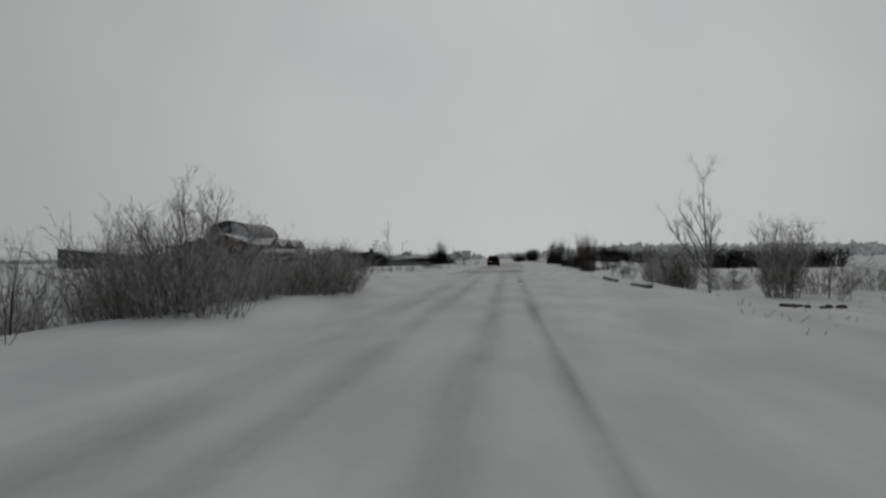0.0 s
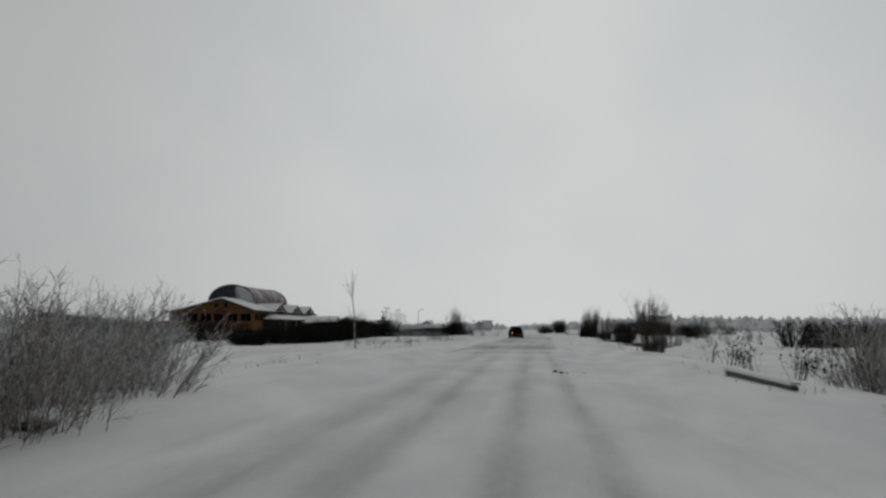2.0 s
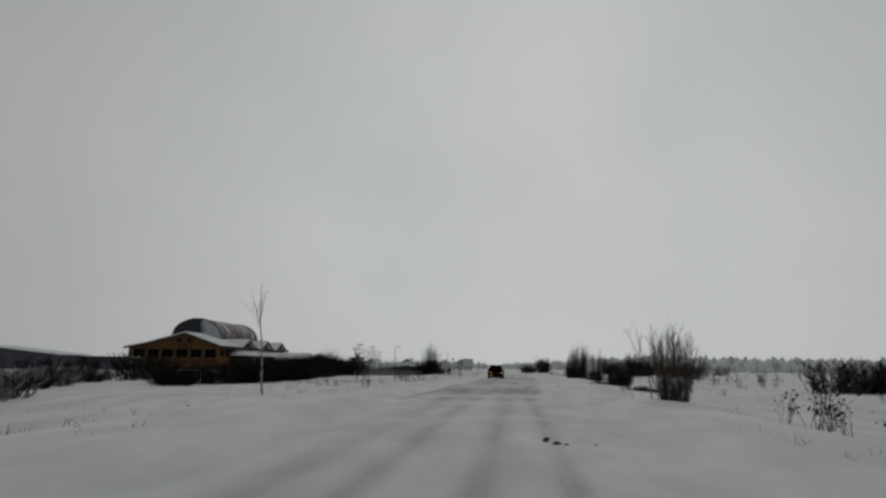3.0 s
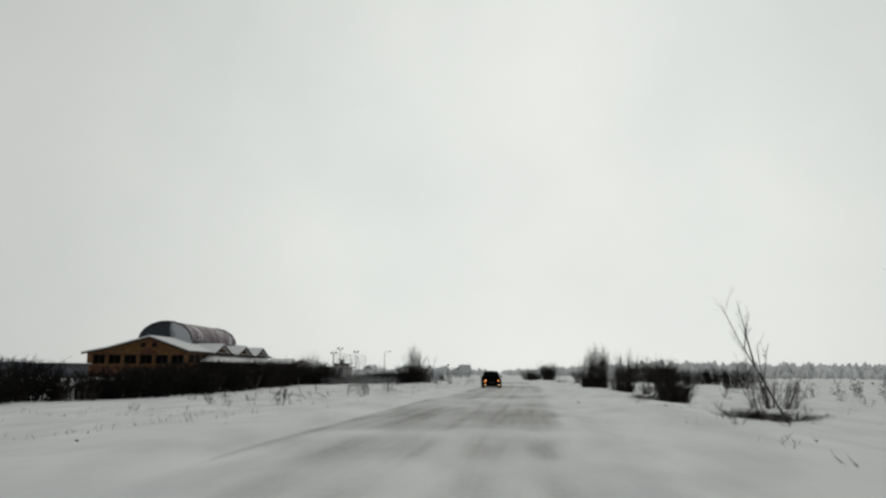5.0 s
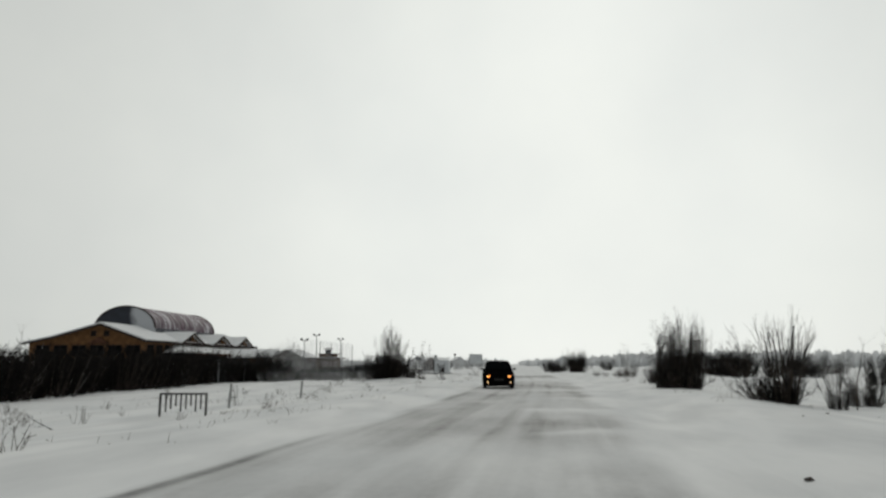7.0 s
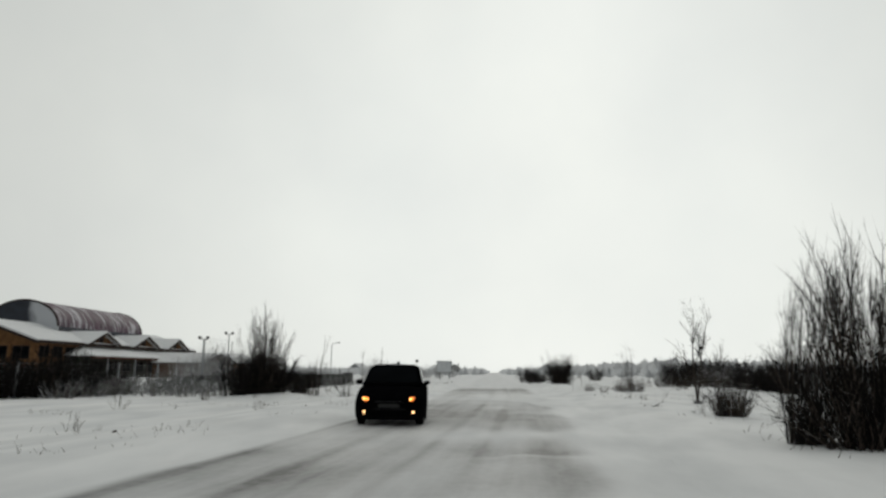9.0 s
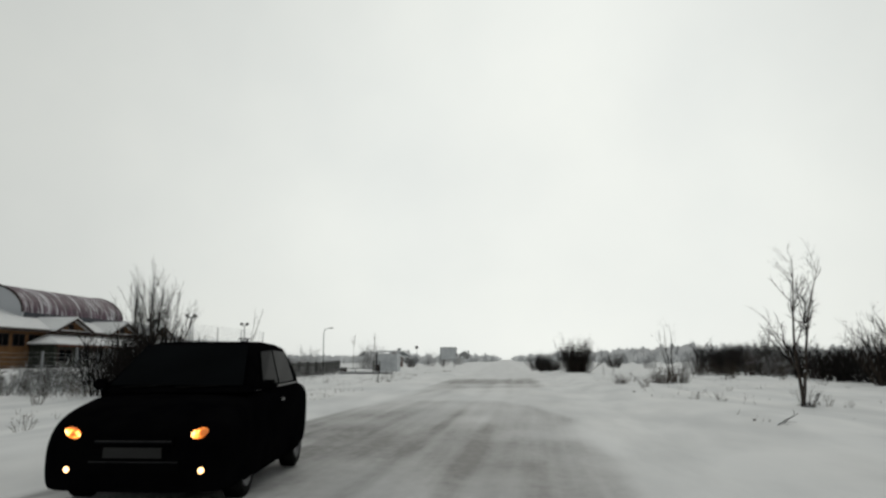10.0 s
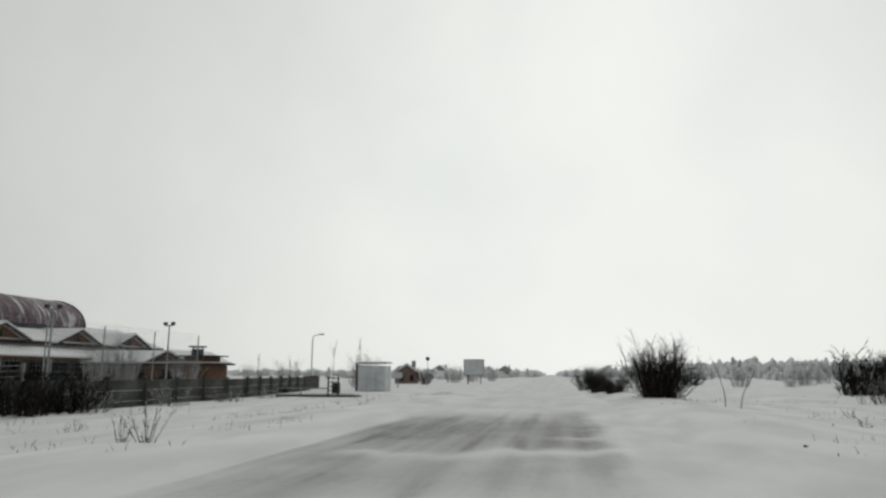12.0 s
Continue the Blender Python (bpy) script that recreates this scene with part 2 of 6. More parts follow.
def streaked_roof():
    """Maroon sheet roof, the snow slid off it in streaks down the slope."""
    m = mat("maroon_sheet", ((0.030, 0.010, 0.022), (0.085, 0.032, 0.062)), 1.0, 0.6, bump=0.2)
    nt = m.node_tree
    bs = nt.nodes["Principled BSDF"]
    co = nt.nodes.new("ShaderNodeTexCoord")
    mp = nt.nodes.new("ShaderNodeMapping")
    mp.inputs["Scale"].default_value, mp.inputs["Rotation"].default_value = (0.16, 0.95, 0.2), (0.42, 0, 0.3)
    nt.links.new(co.outputs["Object"], mp.inputs["Vector"])
    n = nt.nodes.new("ShaderNodeTexNoise")
    n.inputs["Scale"].default_value, n.inputs["Detail"].default_value, n.inputs["Distortion"].default_value = 1.0, 8, 1.2
    nt.links.new(mp.outputs[0], n.inputs["Vector"])
    r = nt.nodes.new("ShaderNodeValToRGB")
    r.color_ramp.elements[0].position, r.color_ramp.elements[1].position = 0.50, 0.68
    nt.links.new(n.outputs["Fac"], r.inputs["Fac"])
    mixn = nt.nodes.new("ShaderNodeMixRGB")
    mixn.inputs[2].default_value = (0.6, 0.6, 0.64, 1)
    nt.links.new(r.outputs[0], mixn.inputs["Fac"])
    nt.links.new(bs.inputs["Base Color"].links[0].from_socket, mixn.inputs[1])
    nt.links.new(mixn.outputs[0], bs.inputs["Base Color"])
    return m


ROOF = streaked_roof()


def road_material():
    """Asphalt under packed and blown snow: the share that lies bare comes with the mesh, broken up by streaks along the way."""
    m = SNOW.copy()
    m.name = "icy_road"
    nt = m.node_tree
    bs = nt.nodes["Principled BSDF"]
    N, L = nt.nodes.new, nt.links.new
    at = N("ShaderNodeAttribute")
    at.attribute_name = "bare"
    uv = N("ShaderNodeTexCoord")
    def layer(scale, detail, lo, hi, a, b, turn=0.0):
        mp = N("ShaderNodeMapping")
        mp.inputs["Scale"].default_value, mp.inputs["Rotation"].default_value = scale, (0, 0, turn)
        L(uv.outputs["UV"], mp.inputs["Vector"])
        n = N("ShaderNodeTexNoise")
        n.inputs["Scale"].default_value, n.inputs["Detail"].default_value = 1.0, detail
        L(mp.outputs[0], n.inputs["Vector"])
        r = N("ShaderNodeMapRange")
        for k, v in (("From Min", lo), ("From Max", hi), ("To Min", a), ("To Max", b)):
            r.inputs[k].default_value = v
        L(n.outputs["Fac"], r.inputs["Value"])
        return n.outputs["Fac"], r.outputs[0]
    streak, k1 = layer((2.6, 0.11, 1), 7, 0.3, 0.66, 0.62, 1.12)
    _, k2 = layer((0.5, 0.45, 1), 8, 0.32, 0.62, 0.75, 1.1, 0.5)
    grain, k3 = layer((7.0, 4.0, 1), 6, 0.3, 0.7, 0.86, 1.1)
    out = at.outputs["Fac"]
    for k in (k1, k2, k3):
        mu = N("ShaderNodeMath")
        mu.operation, mu.use_clamp = "MULTIPLY", True
        L(out, mu.inputs[0])
        L(k, mu.inputs[1])
        out = mu.outputs[0]
    col = N("ShaderNodeMixRGB")
    L(bs.inputs["Base Color"].links[0].from_socket, col.inputs[1])
    col.inputs[2].default_value = (0.055, 0.055, 0.054, 1)
    L(out, col.inputs["Fac"])
    L(col.outputs[0], bs.inputs["Base Color"])
    rr = N("ShaderNodeMapRange")
    rr.inputs["To Min"].default_value, rr.inputs["To Max"].default_value = 0.85, 0.6
    L(out, rr.inputs["Value"])
    L(rr.outputs[0], bs.inputs["Roughness"])
    bp = N("ShaderNodeBump")
    bp.inputs["Strength"].default_value, bp.inputs["Distance"].default_value = 0.35, 0.03
    L(grain, bp.inputs["Height"])
    for node in nt.nodes:
        if node.type == "BUMP" and node != bp:
            node.inputs["Strength"].default_value *= 0.25
    L(bs.inputs["Normal"].links[0].from_socket, bp.inputs["Normal"])
    L(bp.outputs[0], bs.inputs["Normal"])
    return m


ICE = road_material()

# ---- plan: the road's line and the lie of the land ----
LINE_Y = [-60, 0, 45, 63, 84, 100, 119, 160, 300, 850, 3500]
LINE_X = [-1.3, -1.1, 0.3, 0.8, 2.3, 3.2, 3.7, 3.8, 2.4, 0.0, -12]


def road_x(y):
    return sum(float(np.interp(y + k, LINE_Y, LINE_X)) for k in (-14, -7, 0, 7, 14)) / 5


def ease(a, b, v):
    t = min(1.0, max(0.0, (v - a) / (b - a)))
    return t * t * (3 - 2 * t)


def ground_z(x, y):
    """Height of the snow: a verge bank beside the road, lower fields behind it, drifts."""
    d = x - road_x(y)
    a = abs(d)
    a_on = a - (0.75 * ease(44, 54, y) * (1 - 0.5 * ease(108, 124, y)) if d < 0 else 0.0)
    on = ease(2.5, 4.3 if d < 0 else 5.4, a_on + 0.22 * noise.noise((y * 0.13, d * 0.1, 4.4)) + 0.06 * noise.noise((y * 0.5, d * 0.2, 6.4)))
    early = 1 - ease(36, 58, y)
    if d < 0:
        lie = 0.14 + 0.14 * early - early * 1.0 * ease(5.6, 9.5, a) + early * 0.5 * ease(14, 30, a) - 0.20 * ease(6.0, 9.0, a) * (1 - early)
        lie += 0.28 * math.exp(-((y - 118) / 4) ** 2 - ((a - 11) / 2.5) ** 2)
        lie += 0.25 * math.exp(-((y - 43) / 7) ** 2 - ((a - 7) / 2.2) ** 2)
    else:
        lie = 0.28 - (0.2 + 0.2 * early) * ease(5.8, 8.6, a)
    rough = 0.035 * noise.noise((x * 0.22, y * 0.16, 3.1)) + 0.022 * noise.noise((x * 0.7, y * 0.6, 8.7)) + 0.012 * noise.noise((x * 2.1, y * 1.9, 2.2)) if a < 120 else 0.0
    edge = 0.03 * noise.noise((y * 0.35, d * 0.3, 1.7)) * on
    return -0.07 + on * (lie + 0.07 + rough + edge)


# ---- helpers of this scene ----
def part(name, bm, material, parent=None, label="", smooth=False):
    """One mesh object out of a bmesh, under a thing or a part."""
    me = bpy.data.meshes.new(name)
    bm.to_mesh(me)
    bm.free()
    return link_mesh(name, me, material, parent, label, smooth)


def link_mesh(name, me, material, parent=None, label="", smooth=False):
    me.materials.append(material)
    if smooth:
        me.polygons.foreach_set("use_smooth", [True] * len(me.polygons))
    ob = new(name, me)
    if parent:
        ob.parent = parent
    if label:
        ob["label"] = label
    return ob


def raw(name, verts, faces, material, parent=None, label="", smooth=False):
    me = bpy.data.meshes.new(name)
    me.from_pydata(verts, [], faces)
    me.update()
    return link_mesh(name, me, material, parent, label, smooth)


def root(name, x, y, z, turn=0.0, label="", category="", group="", kind=""):
    ob = new(name)
    ob.empty_display_size = 0.2
    ob.matrix_basis = pose(x, y, z, 0, 0, turn)
    return tagged(ob, label, category, group, kind)


def box(bm, x0, x1, y0, y1, z0, z1, bevel=0.0):
    r = bmesh.ops.create_cube(bm, size=1.0)
    vs = r["verts"]
    for v in vs:
        v.co = Vector((x0 + (v.co.x + 0.5) * (x1 - x0), y0 + (v.co.y + 0.5) * (y1 - y0), z0 + (v.co.z + 0.5) * (z1 - z0)))
    if bevel:
        es = list({e for v in vs for e in v.link_edges})
        bmesh.ops.bevel(bm, geom=es, offset=bevel, segments=2, affect="EDGES")
    return bm


def boxed(name, x0, x1, y0, y1, z0, z1, material, parent, label="", bevel=0.0):
    return part(name, box(bmesh.new(), x0, x1, y0, y1, z0, z1, bevel), material, parent, label)


class Sticks:
    """Tapered rods gathered into one mesh."""

    def __init__(self):
        self.v, self.f = [], []

    def rod(self, pts, r0, r1, sides=3):
        n = len(pts)
        base = len(self.v)
        for i, p in enumerate(pts):
            d = (pts[min(i + 1, n - 1)] - pts[max(i - 1, 0)]).normalized()
            u = d.cross(Vector((0.31, 0.85, 0.42))).normalized()
            w = d.cross(u)
            r = r0 + (r1 - r0) * i / (n - 1)
            for k in range(sides):
                a = 2 * math.pi * k / sides
                self.v.append(p + (u * math.cos(a) + w * math.sin(a)) * r)
        for i in range(n - 1):
            for k in range(sides):
                a, b = base + i * sides + k, base + i * sides + (k + 1) % sides
                self.f.append((a, b, b + sides, a + sides))
        if sides > 3:
            self.f.append(tuple(base + k for k in reversed(range(sides))))
            self.f.append(tuple(base + (n - 1) * sides + k for k in range(sides)))

    def shoot(self, pts, r):
        """A three-sided shoot that ends in a point."""
        n = len(pts)
        self.rod(pts[:-1], r, r * 0.6) if n > 2 else None
        d = (pts[-1] - pts[-2]).normalized()
        u = d.cross(Vector((0.31, 0.85, 0.42))).normalized()
        w = d.cross(u)
        base = len(self.v)
        q = r * (0.6 if n > 2 else 1.0)
        self.v += [pts[-2] + (u * math.cos(k * 2.0944) + w * math.sin(k * 2.0944)) * q for k in range(3)] + [pts[-1]]
        self.f += [(base, base + 1, base + 3), (base + 1, base + 2, base + 3), (base + 2, base, base + 3)]

    def mesh(self, name, material, parent, label="", smooth=False):
        return raw(name, self.v, self.f, material, parent, label, smooth)


def sway(rng, p, d, length, n, bend, lift=0.0):
    """Points of a shoot from p along d that wanders and bends up."""
    pts = [p.copy()]
    d = d.normalized()
    for _ in range(n):
        d = (d + Vector((rng.uniform(-bend, bend), rng.uniform(-bend, bend), rng.uniform(-bend, bend) * 0.5 + lift))).normalized()
        p = p + d * (length / n)
        pts.append(p)
    return pts


def side_shoot(rng, pts, t, angle):
    """A start point and direction for a side shoot at share t of a shoot."""
    k = t * (len(pts) - 1)
    i = min(int(k), len(pts) - 2)
    p = pts[i].lerp(pts[i + 1], k - i)
    d = (pts[i + 1] - pts[i]).normalized()
    s = Vector((rng.uniform(-1, 1), rng.uniform(-1, 1), rng.uniform(-0.6, 0.6)))
    s = (s - d * s.dot(d)).normalized()
    return p, (d * math.cos(angle) + s * math.sin(angle))


def shrub(name, seed, height, stems, base=0.35, fan=28.0, twigs=9, fine=3, thick=0.016, bark=None, twig=None,
          lift=0.05, low=0.25, bend=0.10, label="", category="bush", group="", full=1.0):
    """A many-stemmed bush: stems from the ground, side twigs, fine twigs."""
    rng = random.Random(seed)
    top = root(name, 0, 0, 0, 0, label, category, group)
    a, b = Sticks(), Sticks()
    for _ in range(stems):
        ang, rad = rng.uniform(0, 2 * math.pi), base * math.sqrt(rng.random())
        out = Vector((math.cos(ang), math.sin(ang), 0))
        tilt = radians(rng.uniform(0.1, 1.0) * fan * (0.4 + 0.6 * rad / base))
        d = out * math.sin(tilt) + Vector((0, 0, math.cos(tilt)))
        h = height * rng.uniform(0.55, 1.0)
        r = thick * rng.uniform(0.6, 1.2)
        p = sway(rng, out * rad + Vector((0, 0, -0.12)), d, h, 4, bend, lift)
        a.rod(p, r, r * 0.25)
        for _ in range(twigs):
            q, e = side_shoot(rng, p, rng.uniform(low, 0.97), radians(rng.uniform(18, 48)))
            ln = h * rng.uniform(0.14, 0.34)
            w = sway(rng, q, e, ln, 2, bend * 1.3, lift)
            b.shoot(w, r * 0.38 * full)
            for _ in range(fine):
                q2, e2 = side_shoot(rng, w, rng.uniform(0.2, 1.0), radians(rng.uniform(20, 55)))
                b.shoot(sway(rng, q2, e2, ln * rng.uniform(0.3, 0.6), 1, bend), r * 0.24 * full)
    tagged(a.mesh("stem_base", bark or BARK, top), kind="stuff")
    tagged(b.mesh("crown", twig or TWIG, top), kind="stuff")
    return top


def tree(name, seed, height, trunks, limbs=12, twigs=7, thick=0.05, fork=30.0, bark=None, twig=None, label="", group="", lean=0.15, start=0.25, category="tree", wander=0.09):
    """A bare tree: trunks that wander, limbs, twigs."""
    rng = random.Random(seed)
    top = root(name, 0, 0, 0, 0, label, category, group)
    crown = Sticks()
    for k in range(trunks):
        t = Sticks()
        ang = 2 * math.pi * (k + rng.uniform(-0.2, 0.2)) / max(1, trunks) + 0.4
        lean_k = lean * rng.uniform(0.5, 1.2)
        d = Vector((math.cos(ang) * lean_k, math.sin(ang) * lean_k, 1))
        h = height * rng.uniform(0.82, 1.0)
        p = sway(rng, Vector((0.06 * math.cos(ang), 0.06 * math.sin(ang), -0.15)), d, h + 0.15, 9, wander, 0.02)
        t.rod(p, thick, thick * 0.12, 6)
        t.mesh("trunk", bark or BARK, top, smooth=True)
        for _ in range(limbs):
            s = rng.uniform(start, 0.95)
            q, e = side_shoot(rng, p, s, radians(rng.uniform(25, fork + 25)))
            ln = h * rng.uniform(0.16, 0.38) * (1.15 - 0.6 * s)
            w = sway(rng, q, e, ln, 5, 0.16, 0.10)
            r = thick * (1 - s * 0.8) * 0.42
            crown.rod(w, r, r * 0.25, 4)
            for _ in range(twigs):
                q2, e2 = side_shoot(rng, w, rng.uniform(0.2, 1.0), radians(rng.uniform(22, 55)))
                l2 = ln * rng.uniform(0.2, 0.5)
                w2 = sway(rng, q2, e2, l2, 3, 0.16, 0.06)
                crown.shoot(w2, r * 0.38)
                for _ in range(2):
                    q3, e3 = side_shoot(rng, w2, rng.uniform(0.3, 1.0), radians(rng.uniform(25, 50)))
                    crown.shoot(sway(rng, q3, e3, l2 * rng.uniform(0.3, 0.6), 2, 0.12), r * 0.22)
    crown.mesh("crown", twig or TWIG, top)
    return top


def willow(name, seed, height, stems, base=0.5, fan=22.0, thick=0.014, arms=5, fine=2, mound=120, mound_h=0.38, lift=0.05, bark=None, twig=None, label="", category="bush", group=""):
    """A willow: long whips that fan out of a dense foot, with steep side shoots in their upper half."""
    rng = random.Random(seed)
    top = root(name, 0, 0, 0, 0, label, category, group)
    a, b = Sticks(), Sticks()
    for _ in range(stems):
        ang, q = rng.uniform(0, 2 * math.pi), math.sqrt(rng.random())
        out = Vector((math.cos(ang), math.sin(ang), 0))
        tilt = radians(fan * q * rng.uniform(0.7, 1.15))
        d = out * math.sin(tilt) + Vector((0, 0, math.cos(tilt)))
        h = height * rng.uniform(0.78, 1.0) * (1.03 - 0.22 * q)
        r = thick * rng.uniform(0.65, 1.2)
        p = sway(rng, out * base * q + Vector((0, 0, -0.12)), d, h, 7, 0.04, lift * rng.uniform(0.3, 1.0))
        a.rod(p, r, r * 0.2, 4)
        for _ in range(arms):
            t = rng.uniform(0.3, 0.9)
            o, e = side_shoot(rng, p, t, radians(rng.uniform(9, 24)))
            ln = h * rng.uniform(0.18, 0.42) * (1.25 - 0.6 * t)
            w = sway(rng, o, e, ln, 3, 0.07, 0.03)
            b.shoot(w, r * 0.5)
            for _ in range(fine):
                o2, e2 = side_shoot(rng, w, rng.uniform(0.15, 0.9), radians(rng.uniform(12, 34)))
                b.shoot(sway(rng, o2, e2, ln * rng.uniform(0.25, 0.6), 2, 0.08), r * 0.34)
    foot = Sticks()
    for _ in range(mound):
        ang, q = rng.uniform(0, 2 * math.pi), math.sqrt(rng.random())
        out = Vector((math.cos(ang), math.sin(ang), 0))
        tilt = radians(fan * 1.05 * q * rng.uniform(0.3, 1.2))
        d = out * math.sin(tilt) + Vector((0, 0, math.cos(tilt)))
        p = sway(rng, out * base * 1.1 * q + Vector((0, 0, -0.1)), d, height * mound_h * rng.uniform(0.45, 1.1), 3, 0.14, 0.02)
        foot.shoot(p, thick * rng.uniform(0.5, 0.9))
        for _ in range(3):
            o2, e2 = side_shoot(rng, p, rng.uniform(0.1, 0.9), radians(rng.uniform(20, 60)))
            foot.shoot(sway(rng, o2, e2, height * mound_h * rng.uniform(0.2, 0.45), 2, 0.12), thick * 0.5)
    tagged(a.mesh("stem_base", bark or BARK, top, smooth=True), kind="stuff")
    tagged(b.mesh("crown", twig or TWIG, top), kind="stuff")
    if mound:
        tagged(foot.mesh("undergrowth", twig or TWIG, top), kind="stuff")
    return top


def limb_tree(name, seed, leaders, thick=0.04, limbs=9, twigs=6, fine=3, spread=38.0, bark=None, twig=None, label="", group="", category="tree"):
    """A bare tree out of leaders: each (azimuth, tilt, share of the first leader at which it starts, length, girth)."""
    rng = random.Random(seed)
    top = root(name, 0, 0, 0, 0, label, category, group)
    crown = Sticks()
    first = None
    for az, tilt, share, ln, girth in leaders:
        d = Vector((math.cos(radians(az)) * math.sin(radians(tilt)), math.sin(radians(az)) * math.sin(radians(tilt)), math.cos(radians(tilt))))
        if first is None or share == 0:
            o = Vector((rng.uniform(-0.05, 0.05), rng.uniform(-0.05, 0.05), -0.15))
        else:
            k = share * (len(first) - 1)
            i = min(int(k), len(first) - 2)
            o = first[i].lerp(first[i + 1], k - i)
        p = sway(rng, o, d, ln, 10, 0.075, 0.02)
        first = first or p
        r0 = thick * girth
        t = Sticks()
        t.rod(p, r0, r0 * 0.12, 7)
        t.mesh("trunk", bark or BARK, top, smooth=True)
        for _ in range(limbs):
            u = rng.uniform(0.22, 0.97)
            q, e = side_shoot(rng, p, u, radians(rng.uniform(22, spread + 14)))
            l2 = ln * rng.uniform(0.16, 0.36) * (1.2 - 0.65 * u)
            r = max(0.0045, r0 * (1 - 0.8 * u) * 0.5)
            w = sway(rng, q, e, l2, 5, 0.14, 0.07)
            crown.rod(w, r, r * 0.35, 4)
            for _ in range(twigs):
                q2, e2 = side_shoot(rng, w, rng.uniform(0.15, 1.0), radians(rng.uniform(20, 50)))
                l3 = l2 * rng.uniform(0.25, 0.5)
                w2_ = sway(rng, q2, e2, l3, 3, 0.14, 0.04)
                crown.shoot(w2_, max(0.003, r * 0.5))
                for _ in range(fine):
                    q3, e3 = side_shoot(rng, w2_, rng.uniform(0.2, 1.0), radians(rng.uniform(22, 50)))
                    crown.shoot(sway(rng, q3, e3, l3 * rng.uniform(0.3, 0.6), 2, 0.12), max(0.0025, r * 0.32))
    crown.mesh("crown", twig or TWIG, top)
    return top


def put(ob, x, y, turn=0.0, size=1.0, tall=None, sink=0.04, tilt=(0, 0)):
    ob.matrix_basis = pose(x, y, ground_z(x, y) - sink, tilt[0], tilt[1], turn) @ Matrix.Diagonal((size, size, tall or size, 1))
    return ob


def again(ob, x, y, turn=0.0, size=1.0, tall=None, sink=0.04, tilt=(0, 0), label=""):
    o = copy_thing(ob, Matrix.Identity(4))
    o.scale = (1, 1, 1)
    put(o, x, y, turn, size, tall, sink, tilt)
    if label:
        o["label"] = label
    return o


# ---- ground and road ----
def steps(parts):
    out = []
    for a, b, s in parts:
        n = max(1, round((b - a) / s))
        out += [a + (b - a) * i / n for i in range(n)]
    return out + [parts[-1][1]]


def sheet(name, xs, ys, height, material):
    verts = [(x, y, height(x, y)) for y in ys for x in xs]
    w = len(xs)
    faces = [(j * w + i, j * w + i + 1, (j + 1) * w + i + 1, (j + 1) * w + i) for j in range(len(ys) - 1) for i in range(w - 1)]
    return raw(name, verts, faces, material, smooth=True)


gx = steps([(-3500, -400, 400), (-400, -100, 50), (-100, -40, 6), (-40, -16, 1.5), (-16, 18, 0.4), (18, 44, 1.5), (44, 100, 7), (100, 400, 50), (400, 3500, 400)])
gy = steps([(-400, -40, 60), (-40, -6, 3), (-6, 160, 0.5), (160, 260, 2.5), (260, 500, 15), (500, 4500, 250)])
tagged(sheet("ground", gx, gy, ground_z, SNOW), "wind-blown snow over flat verges and fields", "snow ground", kind="structure")

ry = steps([(-40, -6, 2), (-6, 160, 0.25), (160, 300, 2), (300, 900, 15)])
rd = steps([(-4.6, 3.9, 0.11)])
RUTS = (-1.65, -0.72, 0.65, 1.66)
# drifts blown across the road: way along it, half width, depth of cover, and the side from which they begin
DRIFTS = [(33.0, 1.6, 0.45, -9), (40.5, 1.0, 0.6, -9), (48.5, 1.5, 0.7, -9), (54.4, 1.2, 0.9, -3.0), (73.0, 2.6, 0.72, -2.9), (76.8, 0.7, 0.7, 0.2), (83.0, 1.0, 0.85, -0.3),
          (90.0, 0.8, 0.45, -0.8), (94.55, 0.22, 0.6, 0.4), (98.7, 1.35, 0.85, -0.8), (131.3, 0.55, 0.85, -2.6),
          (133.9, 0.35, 0.8, 1.0), (136.0, 0.3, 0.5, 1.2)]


def bump_at(v, c, w):
    return math.exp(-((v - c) / w) ** 2)


